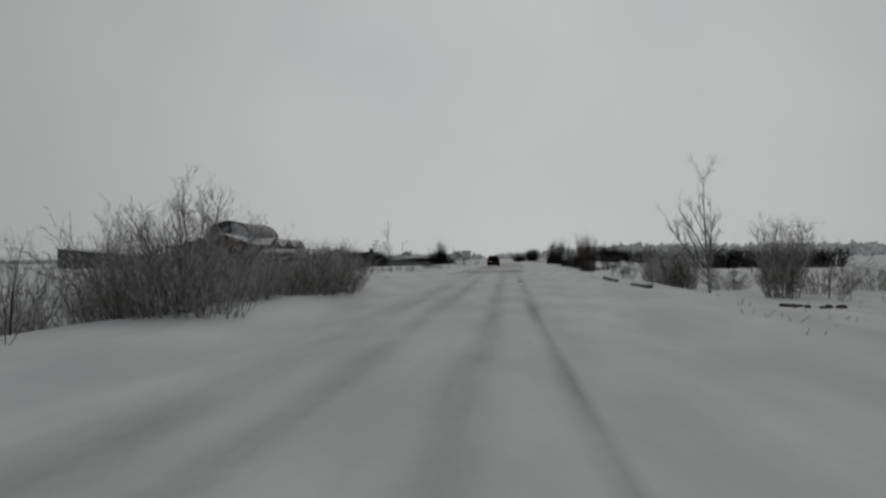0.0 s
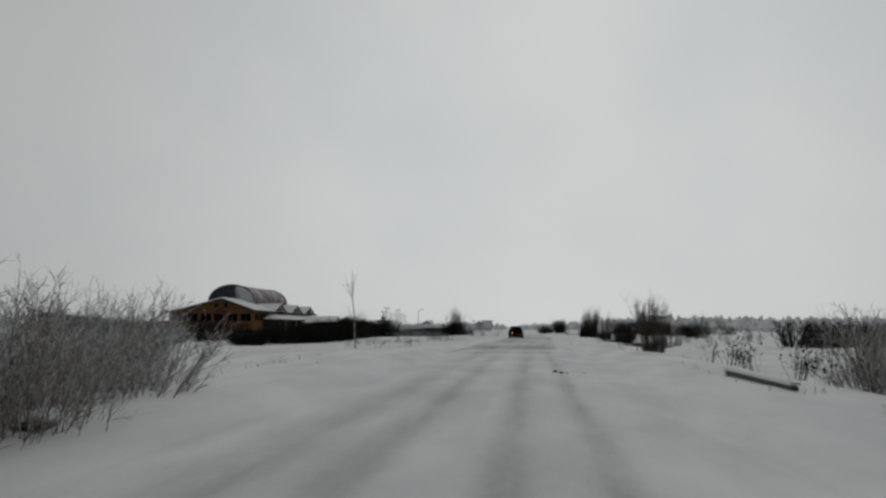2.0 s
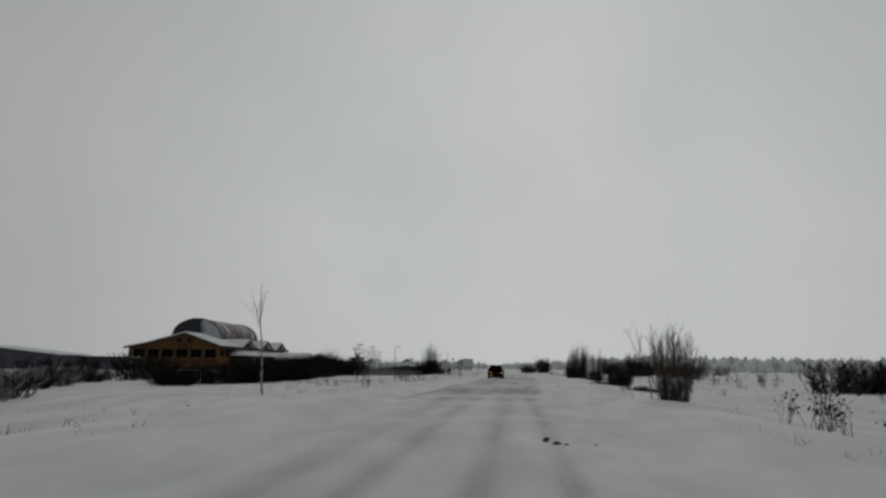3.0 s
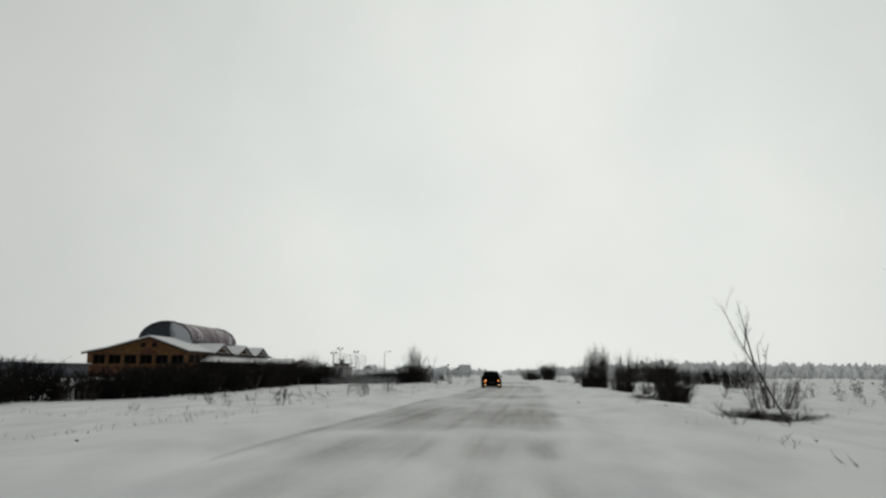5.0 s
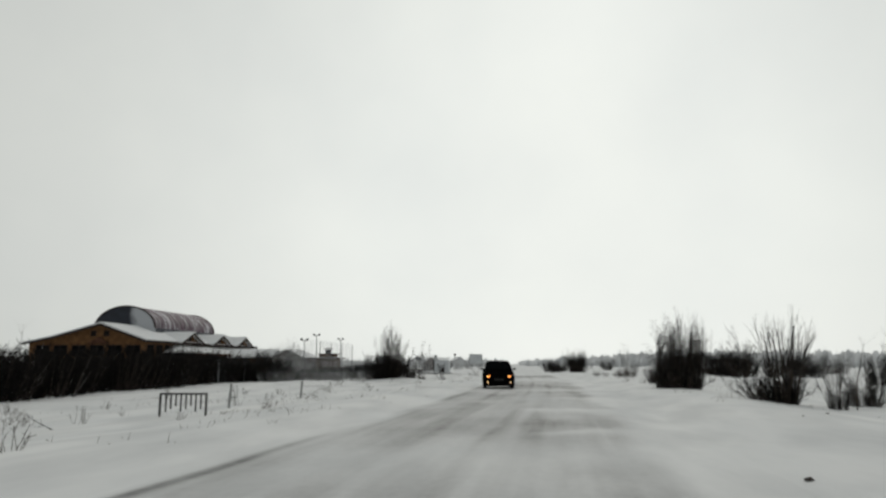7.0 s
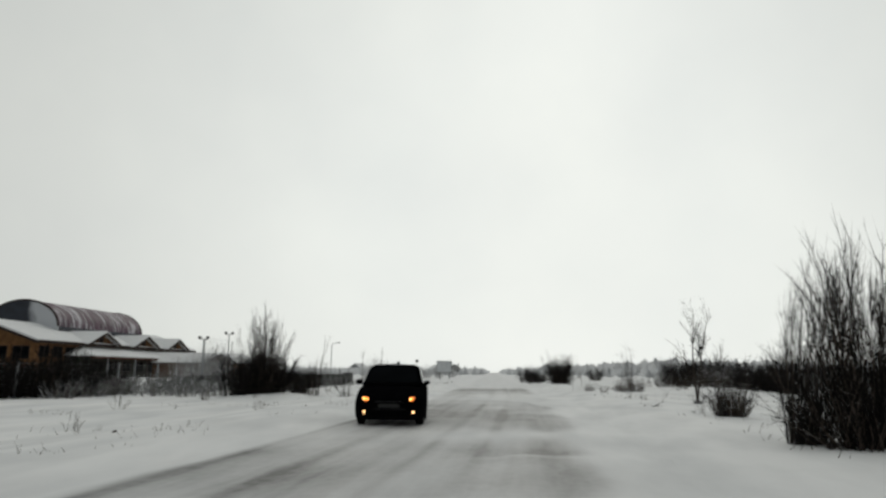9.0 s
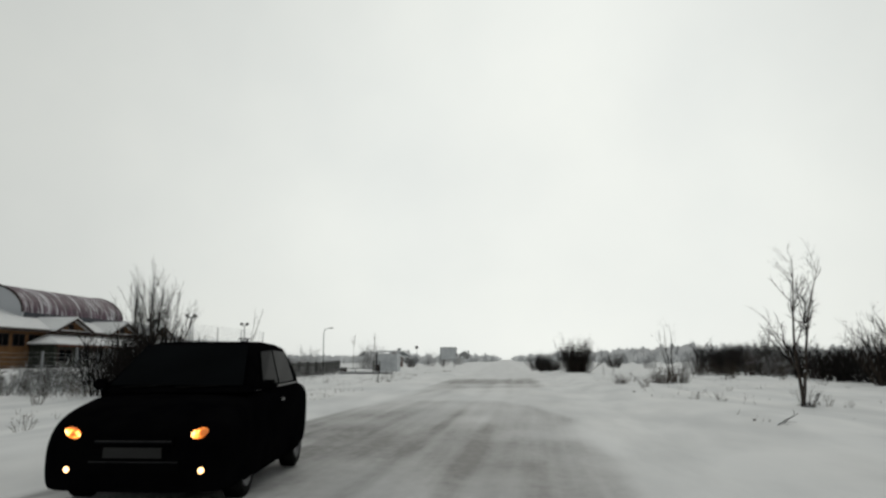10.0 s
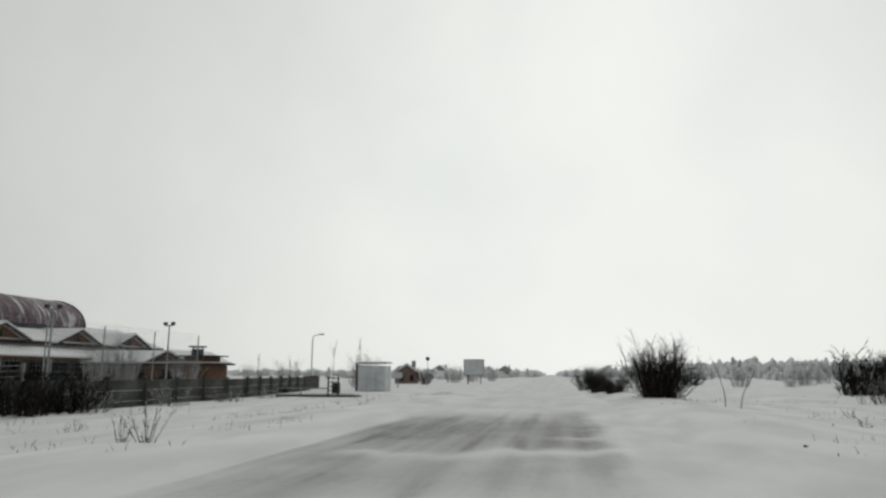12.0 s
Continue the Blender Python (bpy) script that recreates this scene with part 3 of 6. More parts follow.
def road_bare(d, y):
    """Share of asphalt that shows at d metres from the road's line, y metres along it."""
    late = ease(44, 56, y)
    wander = 0.14 * noise.noise((y * 0.07, 0.3, 2.0))
    e = d - wander
    left = -2.7 - 0.75 * late + 0.35 * noise.noise((y * 0.21, 3.3, 0.7))
    right = 2.25 + 0.45 * noise.noise((y * 0.23, 8.3, 0.2)) + 0.15 * noise.noise((y * 0.9, 1.3, 5.2))
    lane = ease(left - 0.25, left + 0.8 - 0.45 * late, e) * (1 - ease(right - 0.75 + 0.3 * late, right + 0.2, e))
    # Early stretch shows less asphalt: brightness from haze and exposure put into its colour.
    v = (0.08 + 0.29 * late) * lane
    if late < 1:
        v += (1 - late) * (0.28 * bump_at(e, -1.75, 0.45) + 0.36 * bump_at(e, -0.74, 0.27) + 0.38 * bump_at(e, 0.65, 0.24)
                           + (0.8 - 0.35 * ease(14, 22, y)) * bump_at(d, 1.66, 0.075 + 0.1 * ease(12, 20, y)))
    if late > 0:
        on = ease(-0.15, 0.35, noise.noise((y * 0.16, 5.5, 1.2)) + 0.12)
        v += late * (0.22 * bump_at(e, -1.9, 0.3) + (0.1 + 0.34 * on) * bump_at(e, -0.5, 0.13) + (0.12 + 0.36 * on) * bump_at(e, 0.45 - 0.3 * bump_at(y, 84, 8), 0.14) + 0.14 * bump_at(e, 1.5, 0.3))
        edge = -3.42 - 0.18 * bump_at(y, 75, 14) + 0.7 * ease(112, 126, y) + 0.08 * noise.noise((y * 0.3, 2.2, 9.1))
        v += late * 0.62 * ease(-0.3, 0.3, noise.noise((y * 0.12, 7.7, 3.3)) + 0.12) * bump_at(d, edge, 0.13)
        v += late * 0.5 * bump_at(y, 93.5, 3.0) * bump_at(d, -3.28, 0.15)
        v += late * 0.55 * bump_at(y, 109, 2.2) * bump_at(d, -3.2, 0.1)
        v += 0.22 * lane * bump_at(y, 109, 5.0)
        v += 0.30 * lane * bump_at(y, 137.3, 4.2) + lane * (0.32 * bump_at(y, 105.5, 3.6) + 0.22 * bump_at(y, 95.6, 0.9) + 0.2 * bump_at(y, 92.8, 1.5)) + 0.3 * lane * ease(-0.6, 0.1, d) * bump_at(y, 79.0, 1.4) + 0.24 * lane * bump_at(y, 60.5, 4.2)
    v *= (1.0 + 0.4 * late) * (0.84 + 0.5 * noise.noise((d * 0.35, y * 0.13, 6.6)) + 0.25 * noise.noise((d * 1.1, y * 0.5, 1.6)))
    return min(1.0, max(0.0, v * (1 - drift(d, y))))


def drift(d, y):
    """Cover by blown snow, 0 to 1."""
    c = 0.86 * ease(140.5, 146, y - 0.5 * d)
    u = y - 0.28 * d + 1.1 * noise.noise((d * 0.55, y * 0.16, 4.1)) + 0.35 * noise.noise((d * 1.7, y * 0.6, 2.9))
    front = 116.7 - 1.1 * max(0.0, d + 0.3) ** 2 + 0.5 * noise.noise((d * 0.9, 2.0, 6.3))
    c = max(c, 0.82 * ease(front - 0.3, front + 1.1, y) * (1 - ease(125.5, 129.5, y - 0.3 * d)) * (1 - 0.7 * ease(-1.2, -2.6, d)))
    for at, w, k, side in DRIFTS:
        if abs(u - at) < 3 * w:
            c = max(c, k * bump_at(u, at, w) * ease(side - 0.6, side + 0.6, d))
    return c


def road_z(d, y):
    z = 0.012 * noise.noise((d * 0.8, y * 0.25, 5.0)) + 0.02 * (1 - (d / 3.4) ** 2)
    for r in RUTS:
        z -= 0.02 * math.exp(-((d - r - 0.14 * noise.noise((y * 0.07, 0.3, 2.0))) / 0.2) ** 2)
    return z - 0.5 * max(0.0, d - 3.35) - 0.5 * max(0.0, -d - 4.1)


rv = [(road_x(y) + d, y, road_z(d, y) + (0.035 * drift(d, y) if 30 < y < 160 else 0.0)) for y in ry for d in rd]
rw = len(rd)
rf = [(j * rw + i, j * rw + i + 1, (j + 1) * rw + i + 1, (j + 1) * rw + i) for j in range(len(ry) - 1) for i in range(rw - 1)]
road = raw("road", rv, rf, ICE, smooth=True)
tagged(road, "two-lane road of packed snow with grey icy wheel ruts", "road", kind="structure")
uvl = road.data.uv_layers.new(name="lane")
luv = np.array([(d, y) for y in ry for d in rd], dtype=np.float32)
li = np.empty(len(road.data.loops), dtype=np.int32)
road.data.loops.foreach_get("vertex_index", li)
uvl.data.foreach_set("uv", luv[li].ravel())
cover = road.data.attributes.new("bare", "FLOAT", "POINT")
cover.data.foreach_set("value", np.array([road_bare(d, y) for y in ry for d in rd], dtype=np.float32))

# ---- sports hall ----
def prism(poly, axis, a, b):
    """A bmesh of a flat outline pushed from a to b along an axis; the outline is given in the other two."""
    bm = bmesh.new()
    def at(u, v, w):
        return (w, u, v) if axis == "x" else (u, w, v) if axis == "y" else (u, v, w)
    lo = [bm.verts.new(at(u, v, a)) for u, v in poly]
    hi = [bm.verts.new(at(u, v, b)) for u, v in poly]
    bm.faces.new(lo)
    bm.faces.new(hi[::-1])
    n = len(poly)
    for i in range(n):
        bm.faces.new((lo[i], hi[i], hi[(i + 1) % n], lo[(i + 1) % n]))
    bmesh.ops.recalc_face_normals(bm, faces=bm.faces)
    return bm


def window(parent, x, y, z, w, h, face):
    """A framed dark pane standing a little proud of a wall that faces south ('s') or east ('e')."""
    bm = bmesh.new()
    t = 0.12
    if face == "s":
        for a, b, c, d in ((-w / 2, w / 2, 0, t), (-w / 2, w / 2, h - t, h), (-w / 2, -w / 2 + t, t, h - t), (w / 2 - t, w / 2, t, h - t), (-t / 2, t / 2, t, h - t)):
            box(bm, x + a, x + b, y - 0.08, y + 0.06, z + c, z + d)
        fr = part("window_frame", bm, DARKWOOD, parent)
        boxed("pane", x - w / 2 + t, x + w / 2 - t, y - 0.03, y + 0.02, z + t, z + h - t, PANE, fr)
    else:
        for a, b, c, d in ((-w / 2, w / 2, 0, t), (-w / 2, w / 2, h - t, h), (-w / 2, -w / 2 + t, t, h - t), (w / 2 - t, w / 2, t, h - t), (-t / 2, t / 2, t, h - t)):
            box(bm, x - 0.06, x + 0.08, y + a, y + b, z + c, z + d)
        fr = part("window_frame", bm, DARKWOOD, parent)
        boxed("pane", x - 0.02, x + 0.03, y - w / 2 + t, y + w / 2 - t, z + t, z + h - t, PANE, fr)
    return fr


def sports_hall(x, y):
    hall = root("sports_hall", x, y, 0, 0, "ochre sports hall with snowy gable roof and maroon barrel vault", "building")
    YF, LEN, RX, RZ = -9.3, 41.0, 5.6, 8.2
    # walls: a gable front with a lower wing at its western side, and a long eastern side
    outline = [(-7.9, -0.6), (13.4, -0.6), (13.4, 5.25), (RX, RZ - 0.1), (-3.4, 5.72), (-7.9, 4.88)]
    front = part("wall", prism(outline, "y", YF, YF + 0.35), OCHRE, hall, "ochre plastered gable wall")
    part("wall", prism(outline, "y", LEN - 0.35, LEN), OCHRE, hall)
    east = boxed("wall", 13.05, 13.4, YF + 0.36, LEN - 0.36, -0.6, 5.2, OCHRE, hall, "ochre plastered side wall")
    boxed("wall", -7.9, -7.55, YF + 0.36, LEN - 0.36, -0.6, 4.75, OCHRE, hall)
    boxed("plinth", -7.5, 13.43, YF - 0.12, YF - 0.004, -0.6, 2.2, BROWN, hall, "terracotta brown boarded plinth")
    for k in range(7):
        xx = -6.9 + k * 3.35
        boxed("pier", xx - 0.22, xx + 0.22, YF - 0.3, YF - 0.125, -0.6, 4.75, OCHRE, hall)
    for k in range(6):
        window(front, -5.22 + k * 3.35, YF - 0.02, 2.6, 2.6, 1.9, "s")
    for xx in (4.0, 6.4):
        window(front, xx, YF - 0.02, 6.0, 1.0, 1.0, "s")
    part("pediment", prism([(3.2, 4.75), (7.2, 4.75), (5.2, 5.9)], "y", YF - 0.5, YF - 0.01), BROWN, hall, "small brown timber pediment")
    for k in range(3):
        window(east, 13.4, YF + 2.2 + k * 3.1, 2.9, 2.4, 1.7, "e")
    # roof slopes under snow
    for pts in ([(RX + 0.01, RZ), (14.4, 5.2), (14.4, 5.45), (RX + 0.01, RZ + 0.28)], [(RX, RZ), (RX, RZ + 0.28), (-3.4, 6.08), (-3.4, 5.83)], [(-3.41, 5.83), (-3.41, 6.08), (-8.7, 5.05), (-8.7, 4.82)]):
        part("roof", prism(pts, "y", YF - 0.9, LEN + 0.8), SNOW_CAP, hall, "snow-covered roof slope")
    for pts in ([(RX + 0.01, RZ - 0.02), (RX + 0.01, RZ - 0.38), (14.4, 4.82), (14.4, 5.18)], [(RX, RZ - 0.02), (-3.4, 5.81), (-3.4, 5.46), (RX, RZ - 0.38)], [(-3.41, 5.81), (-8.7, 4.8), (-8.7, 4.48), (-3.41, 5.46)]):
        part("rake_board", prism(pts, "y", YF - 1.0, YF - 0.85), DARKWOOD, hall)
    boxed("fascia", 14.42, 14.54, YF - 0.9, LEN + 0.8, 4.9, 5.3, DARKWOOD, hall)
    # barrel vault with standing ribs, on low drum walls
    n, R, H, cx, zb = 22, 6.1, 4.2, 3.0, 8.0
    arc = [(cx + R * math.cos(math.pi * i / n), zb + H * math.sin(math.pi * i / n)) for i in range(n + 1)]
    ys = [2.0 + i * 0.6 for i in range(45)]
    verts, faces = [], []
    for j, yy in enumerate(ys):
        s = 1.0 + (0.006 if j % 2 else 0.0)
        verts += [(cx + (u - cx) * s, yy, zb + (v - zb) * s) for u, v in arc]
    for j in range(len(ys) - 1):
        for i in range(n):
            a = j * (n + 1) + i
            faces.append((a, a + 1, a + n + 2, a + n + 1))
    raw("vault", verts, faces, ROOF, hall, "maroon ribbed sheet vault streaked with snow")
    end = [(cx + R - 0.02, 6.8)] + arc + [(cx - R + 0.02, 5.2)]
    part("vault_end", prism(end, "y", 2.05, 2.3), PLASTERED, hall, "dark blue arched end wall plastered with snow on one side")
    part("vault_end", prism(end, "y", ys[-1] - 0.3, ys[-1] - 0.05), SHED_BLUE, hall)
    boxed("drum_wall", cx - R - 0.02, cx - R + 0.2, 2.31, ys[-1] - 0.31, 5.2, zb, SHED_BLUE, hall)
    boxed("drum_wall", cx + R - 0.2, cx + R + 0.02, 2.31, ys[-1] - 0.31, 6.8, zb, SHED_BLUE, hall)
    for yy in (2.0, ys[-1]):
        r = Sticks()
        r.rod([Vector((u, yy, v)) for u, v in arc], 0.16, 0.16, 5)
        r.mesh("arch_trim", DARKWOOD, hall)
    # gable dormers on the east slope
    for yy in (5.7, 19.6, 32.2):
        d = part("dormer", prism([(yy - 4.2, 5.3), (yy + 4.2, 5.3), (yy, 7.05)], "x", 14.0, 14.35), OCHRE, hall, "ochre gable dormer")
        window(d, 14.35, yy, 5.5, 1.3, 0.8, "e")
        for s in (-1, 1):
            part("dormer_roof", prism([(yy, 7.2), (yy + s * 4.9, 5.16), (yy + s * 4.9, 5.38), (yy, 7.45)], "x", 8.0, 15.3), SNOW_CAP, d, "snow-covered dormer roof")
            part("dormer_rake", prism([(yy, 7.2), (yy + s * 4.9, 5.14), (yy + s * 4.9, 4.84), (yy, 6.85)], "x", 15.15, 15.4), DARKWOOD, d)
    # glazed veranda along the east side, its roof hipped at the southern end
    x0, x1, y0, y1 = 13.42, 18.0, -2.4, LEN + 0.4
    verts = [(x0, y0 + 4.2, 4.85), (x0, y1, 4.85), (x1, y1, 3.45), (x1, y0, 3.45), (x0, y0, 3.45)]
    verts += [(u, v, w - 0.22) for u, v, w in verts]
    faces = [(0, 3, 2, 1), (0, 4, 3), (5, 6, 7, 8), (5, 8, 9), (3, 4, 9, 8), (2, 3, 8, 7), (1, 2, 7, 6), (0, 1, 6, 5), (4, 0, 5, 9)]
    raw("veranda_roof", verts, faces, SNOW_CAP, hall, "snow-covered hipped veranda roof")
    boxed("veranda_beam", x1 - 0.3, x1 - 0.05, y0 + 0.2, y1, 2.9, 3.22, BROWN, hall)
    glazed = boxed("veranda_wall", 16.9, 17.15, y0 + 0.6, y1 - 0.3, -0.6, 3.2, GREEN_SHADED, hall, "dark green boarded veranda wall, roof shade painted in")
    boxed("veranda_wall", x0 + 0.02, 16.89, y0 + 0.6, y0 + 0.85, -0.6, 3.2, GREEN_SHADED, hall)
    for k in range(10):
        window(glazed, 17.15, y0 + 3.0 + k * 4.2, 0.7, 3.0, 1.9, "e")
    for k in range(11):
        boxed("veranda_post", x1 - 0.28, x1 - 0.08, y0 + 0.4 + k * 4.2, y0 + 0.6 + k * 4.2, -0.6, 2.9, GREYWALL if k % 2 else DARKWOOD, hall)
    return hall


SHED_BLUE = mat("blue_grey_sheet", ((0.008, 0.011, 0.02), (0.018, 0.024, 0.04)), 1.0, 0.6)
def plastered():
    """Blue-grey sheet with wind-packed snow stuck to its eastern part."""
    m = mat("snow_plastered_sheet", ((0.008, 0.011, 0.02), (0.018, 0.024, 0.04)), 1.0, 0.6)
    nt = m.node_tree
    bs = nt.nodes["Principled BSDF"]
    co = nt.nodes.new("ShaderNodeTexCoord")
    sep = nt.nodes.new("ShaderNodeSeparateXYZ")
    nt.links.new(co.outputs["Object"], sep.inputs[0])
    n = nt.nodes.new("ShaderNodeTexNoise")
    n.inputs["Scale"].default_value, n.inputs["Detail"].default_value = 0.5, 6
    nt.links.new(co.outputs["Object"], n.inputs["Vector"])
    ma = nt.nodes.new("ShaderNodeMath")
    ma.operation = "MULTIPLY_ADD"
    ma.inputs[1].default_value = 2.6
    nt.links.new(n.outputs["Fac"], ma.inputs[0])
    nt.links.new(sep.outputs[0], ma.inputs[2])
    r = nt.nodes.new("ShaderNodeMapRange")
    r.inputs["From Min"].default_value, r.inputs["From Max"].default_value, r.inputs["To Max"].default_value = 5.0, 6.4, 0.8
    nt.links.new(ma.outputs[0], r.inputs["Value"])
    mixn = nt.nodes.new("ShaderNodeMixRGB")
    mixn.inputs[2].default_value = (0.62, 0.64, 0.67, 1)
    nt.links.new(r.outputs[0], mixn.inputs["Fac"])
    nt.links.new(bs.inputs["Base Color"].links[0].from_socket, mixn.inputs[1])
    nt.links.new(mixn.outputs[0], bs.inputs["Base Color"])
    return m


PLASTERED = plastered()
sports_hall(-75.4, 188.0)


def lodge():
    b = root("lodge", -45.0, 205.0, 0, 0, "low ochre lodge with a small gable and snowy roof", "building")
    w = part("wall", prism([(-3, -0.5), (3, -0.5), (3, 2.6), (0, 4.0), (-3, 2.6)], "y", 0, 0.3), LODGE_BOARDS, b)
    boxed("wall", 2.7, 3.0, 0.31, 10, -0.5, 2.6, LODGE_BOARDS, b)
    boxed("wall", -16.0, -3.01, 1.0, 1.3, -0.5, 2.6, LODGE_BOARDS, b)
    boxed("wall", -16.0, 2.69, 9.7, 10, -0.5, 2.6, LODGE_BOARDS, b)
    boxed("wall", -16.0, -15.7, 1.31, 9.69, -0.5, 2.6, LODGE_BOARDS, b)
    for s in (-1, 1):
        part("gable_roof", prism([(s * 0.005, 4.1), (s * 3.8, 2.35), (s * 3.8, 2.55), (s * 0.005, 4.36)], "y", -1.0, 10.6), SNOW_CAP, b, "snow-covered roof slope")
        part("rake_board", prism([(s * 0.005, 4.06), (s * 3.8, 2.3), (s * 3.8, 2.05), (s * 0.005, 3.75)], "y", -1.12, -1.004), DARKWOOD, b)
    part("main_roof", prism([(0.2, 2.5), (5.5, 4.2), (10.6, 2.5), (10.6, 2.7), (5.5, 4.45), (0.2, 2.7)], "x", -16.6, -3.9), SNOW_CAP, b, "snow-covered main roof")
    for xx in (-1.2, 1.2):
        window(w, xx, -0.02, 0.9, 1.2, 1.2, "s")
    window(w, 0, -0.02, 2.4, 0.8, 0.7, "s")
    k = root("kitchen_annex", -45.0, 197.0, 0, 0, "flat-roofed ochre annex with a dark chimney", "building")
    boxed("wall", 2.0, 14.8, -10.5, -10.2, -0.5, 2.15, LODGE_BOARDS, k)
    boxed("wall", 14.5, 14.8, -10.19, -6.4, -0.5, 2.15, LODGE_BOARDS, k)
    boxed("wall", 2.0, 2.3, -10.19, -6.4, -0.5, 2.15, LODGE_BOARDS, k)
    boxed("wall", 2.31, 14.49, -6.7, -6.4, -0.5, 2.15, LODGE_BOARDS, k)
    boxed("roof", 1.6, 15.7, -11.2, -6.0, 2.17, 2.32, DARKWOOD, k)
    boxed("roof_snow", 1.8, 15.5, -11.0, -6.2, 2.324, 2.44, SNOW_CAP, k, "", 0.04)
    boxed("upper_room", 11.6, 14.4, -9.6, -7.0, 2.45, 3.0, LODGE_BOARDS, k)
    boxed("upper_roof", 11.2, 15.2, -10.0, -6.6, 3.004, 3.12, DARKWOOD, k)
    for xx in (4.0, 7.2, 10.4):
        window(k, xx, -10.52, 0.7, 1.6, 1.0, "s")
    boxed("balcony_rail", 2.0, 14.8, -11.4, -11.3, 1.5, 1.62, BROWN, k)
    for n in range(6):
        boxed("balcony_post", 2.0 + n * 2.5, 2.12 + n * 2.5, -11.4, -11.3, -0.4, 1.499, BROWN, k)
    c = boxed("chimney", 13.0, 13.9, -10.6, -9.7, 3.124, 3.75, SHED_BLUE, k, "dark sheet-clad chimney")
    boxed("cowl", 12.8, 14.1, -10.8, -9.5, 3.9, 4.05, SHED_BLUE, c)
    boxed("cowl_leg", 13.05, 13.15, -10.5, -10.4, 3.751, 3.899, SHED_BLUE, c)
    boxed("cowl_leg", 13.75, 13.85, -9.9, -9.8, 3.751, 3.899, SHED_BLUE, c)


lodge()


def shed():
    s = root("storage_shed", -90.5, 141.0, -0.2, 0, "long grey-violet metal shed with a falling roofline", "shed")
    w = part("wall", prism([(0, -0.4), (15, -0.4), (15, 2.7), (0, 4.2)], "y", 0, 0.25), SHEDWALL, s)
    part("wall", prism([(0, -0.4), (15, -0.4), (15, 2.7), (0, 4.2)], "y", 8.75, 9), SHEDWALL, s)
    boxed("end_wall", 0, 0.25, 0.26, 8.74, -0.4, 4.15, SHEDWALL, s)
    boxed("end_wall", 14.75, 15, 0.26, 8.74, -0.4, 2.6, SHEDWALL, s)
    part("roof", prism([(-0.4, 4.26), (15.4, 2.68), (15.4, 2.86), (-0.4, 4.45)], "y", -0.4, 9.4), SNOW_CAP, s, "thin snow on a sloping roof")
    for xx in (7.0, 11.0):
        boxed("gate", xx, xx + 2.8, -0.08, -0.01, -0.3, 1.7, SHED_BLUE, w, "dark sliding gate")
    t = root("low_shed", -74.9, 148.0, -0.2, 0, "low dark outbuilding with a flat snowy roof", "shed")
    boxed("wall", 0, 7.0, 0, 0.25, -0.4, 2.3, SHEDWALL, t)
    boxed("wall", 0, 7.0, 5.75, 6, -0.4, 2.3, SHEDWALL, t)
    boxed("wall", 0, 0.25, 0.26, 5.74, -0.4, 2.3, SHEDWALL, t)
    boxed("wall", 6.75, 7.0, 0.26, 5.74, -0.4, 2.3, SHEDWALL, t)
    boxed("roof", -0.4, 7.4, -0.4, 6.4, 2.31, 2.5, DARKWOOD, t)
    boxed("roof_snow", -0.3, 7.3, -0.3, 6.3, 2.504, 2.64, SNOW_CAP, t, "", 0.05)
    for k in range(2):
        boxed("shed_door", 1.6 + k * 3.5, 3.0 + k * 3.5, -0.06, -0.004, -0.3, 1.6, SHED_BLUE, t)


shed()


# ---- oncoming car ----
def loft(rings, closed_ends=True):
    bm = bmesh.new()
    rows = [[bm.verts.new(p) for p in r] for r in rings]
    n = len(rows[0])
    for a, b in zip(rows, rows[1:]):
        for i in range(n):
            bm.faces.new((a[i], a[(i + 1) % n], b[(i + 1) % n], b[i]))
    if closed_ends:
        bm.faces.new(rows[0][::-1])
        bm.faces.new(rows[-1])
    bmesh.ops.recalc_face_normals(bm, faces=bm.faces)
    return bm


def ring(y, w0, w1, w2, z0, z1, z2):
    """A body section at y: half widths and heights at the sill, the waist and the top."""
    half = [(w0 * 0.9, z0), (w0, z0 + 0.03), (w1, z0 + 0.12), (w1 + 0.005, z0 + (z1 - z0) * 0.6), (w1, z1 - 0.05), (w2 + (w1 - w2) * 0.5, z2 - 0.04), (w2 * 0.92, z2 - 0.008), (w2 * 0.4, z2 + 0.012)]
    pts = [(x, y, z) for x, z in half]
    return pts + [(-x, y, z) for x, z in reversed(half)]


def turned(profile, n, x0):
    """A wheel part turned about the x axis: profile of (offset along x, radius)."""
    bm = bmesh.new()
    rows = [[bm.verts.new((x0 + o, r * math.cos(2 * math.pi * k / n), r * math.sin(2 * math.pi * k / n))) for k in range(n)] for o, r in profile]
    for a, b in zip(rows, rows[1:]):
        for i in range(n):
            bm.faces.new((a[i], a[(i + 1) % n], b[(i + 1) % n], b[i]))
    bmesh.ops.recalc_face_normals(bm, faces=bm.faces)
    return bm


def rounded(ob):
    m = ob.modifiers.new("round", "SUBSURF")
    m.levels = m.render_levels = 2
    return ob


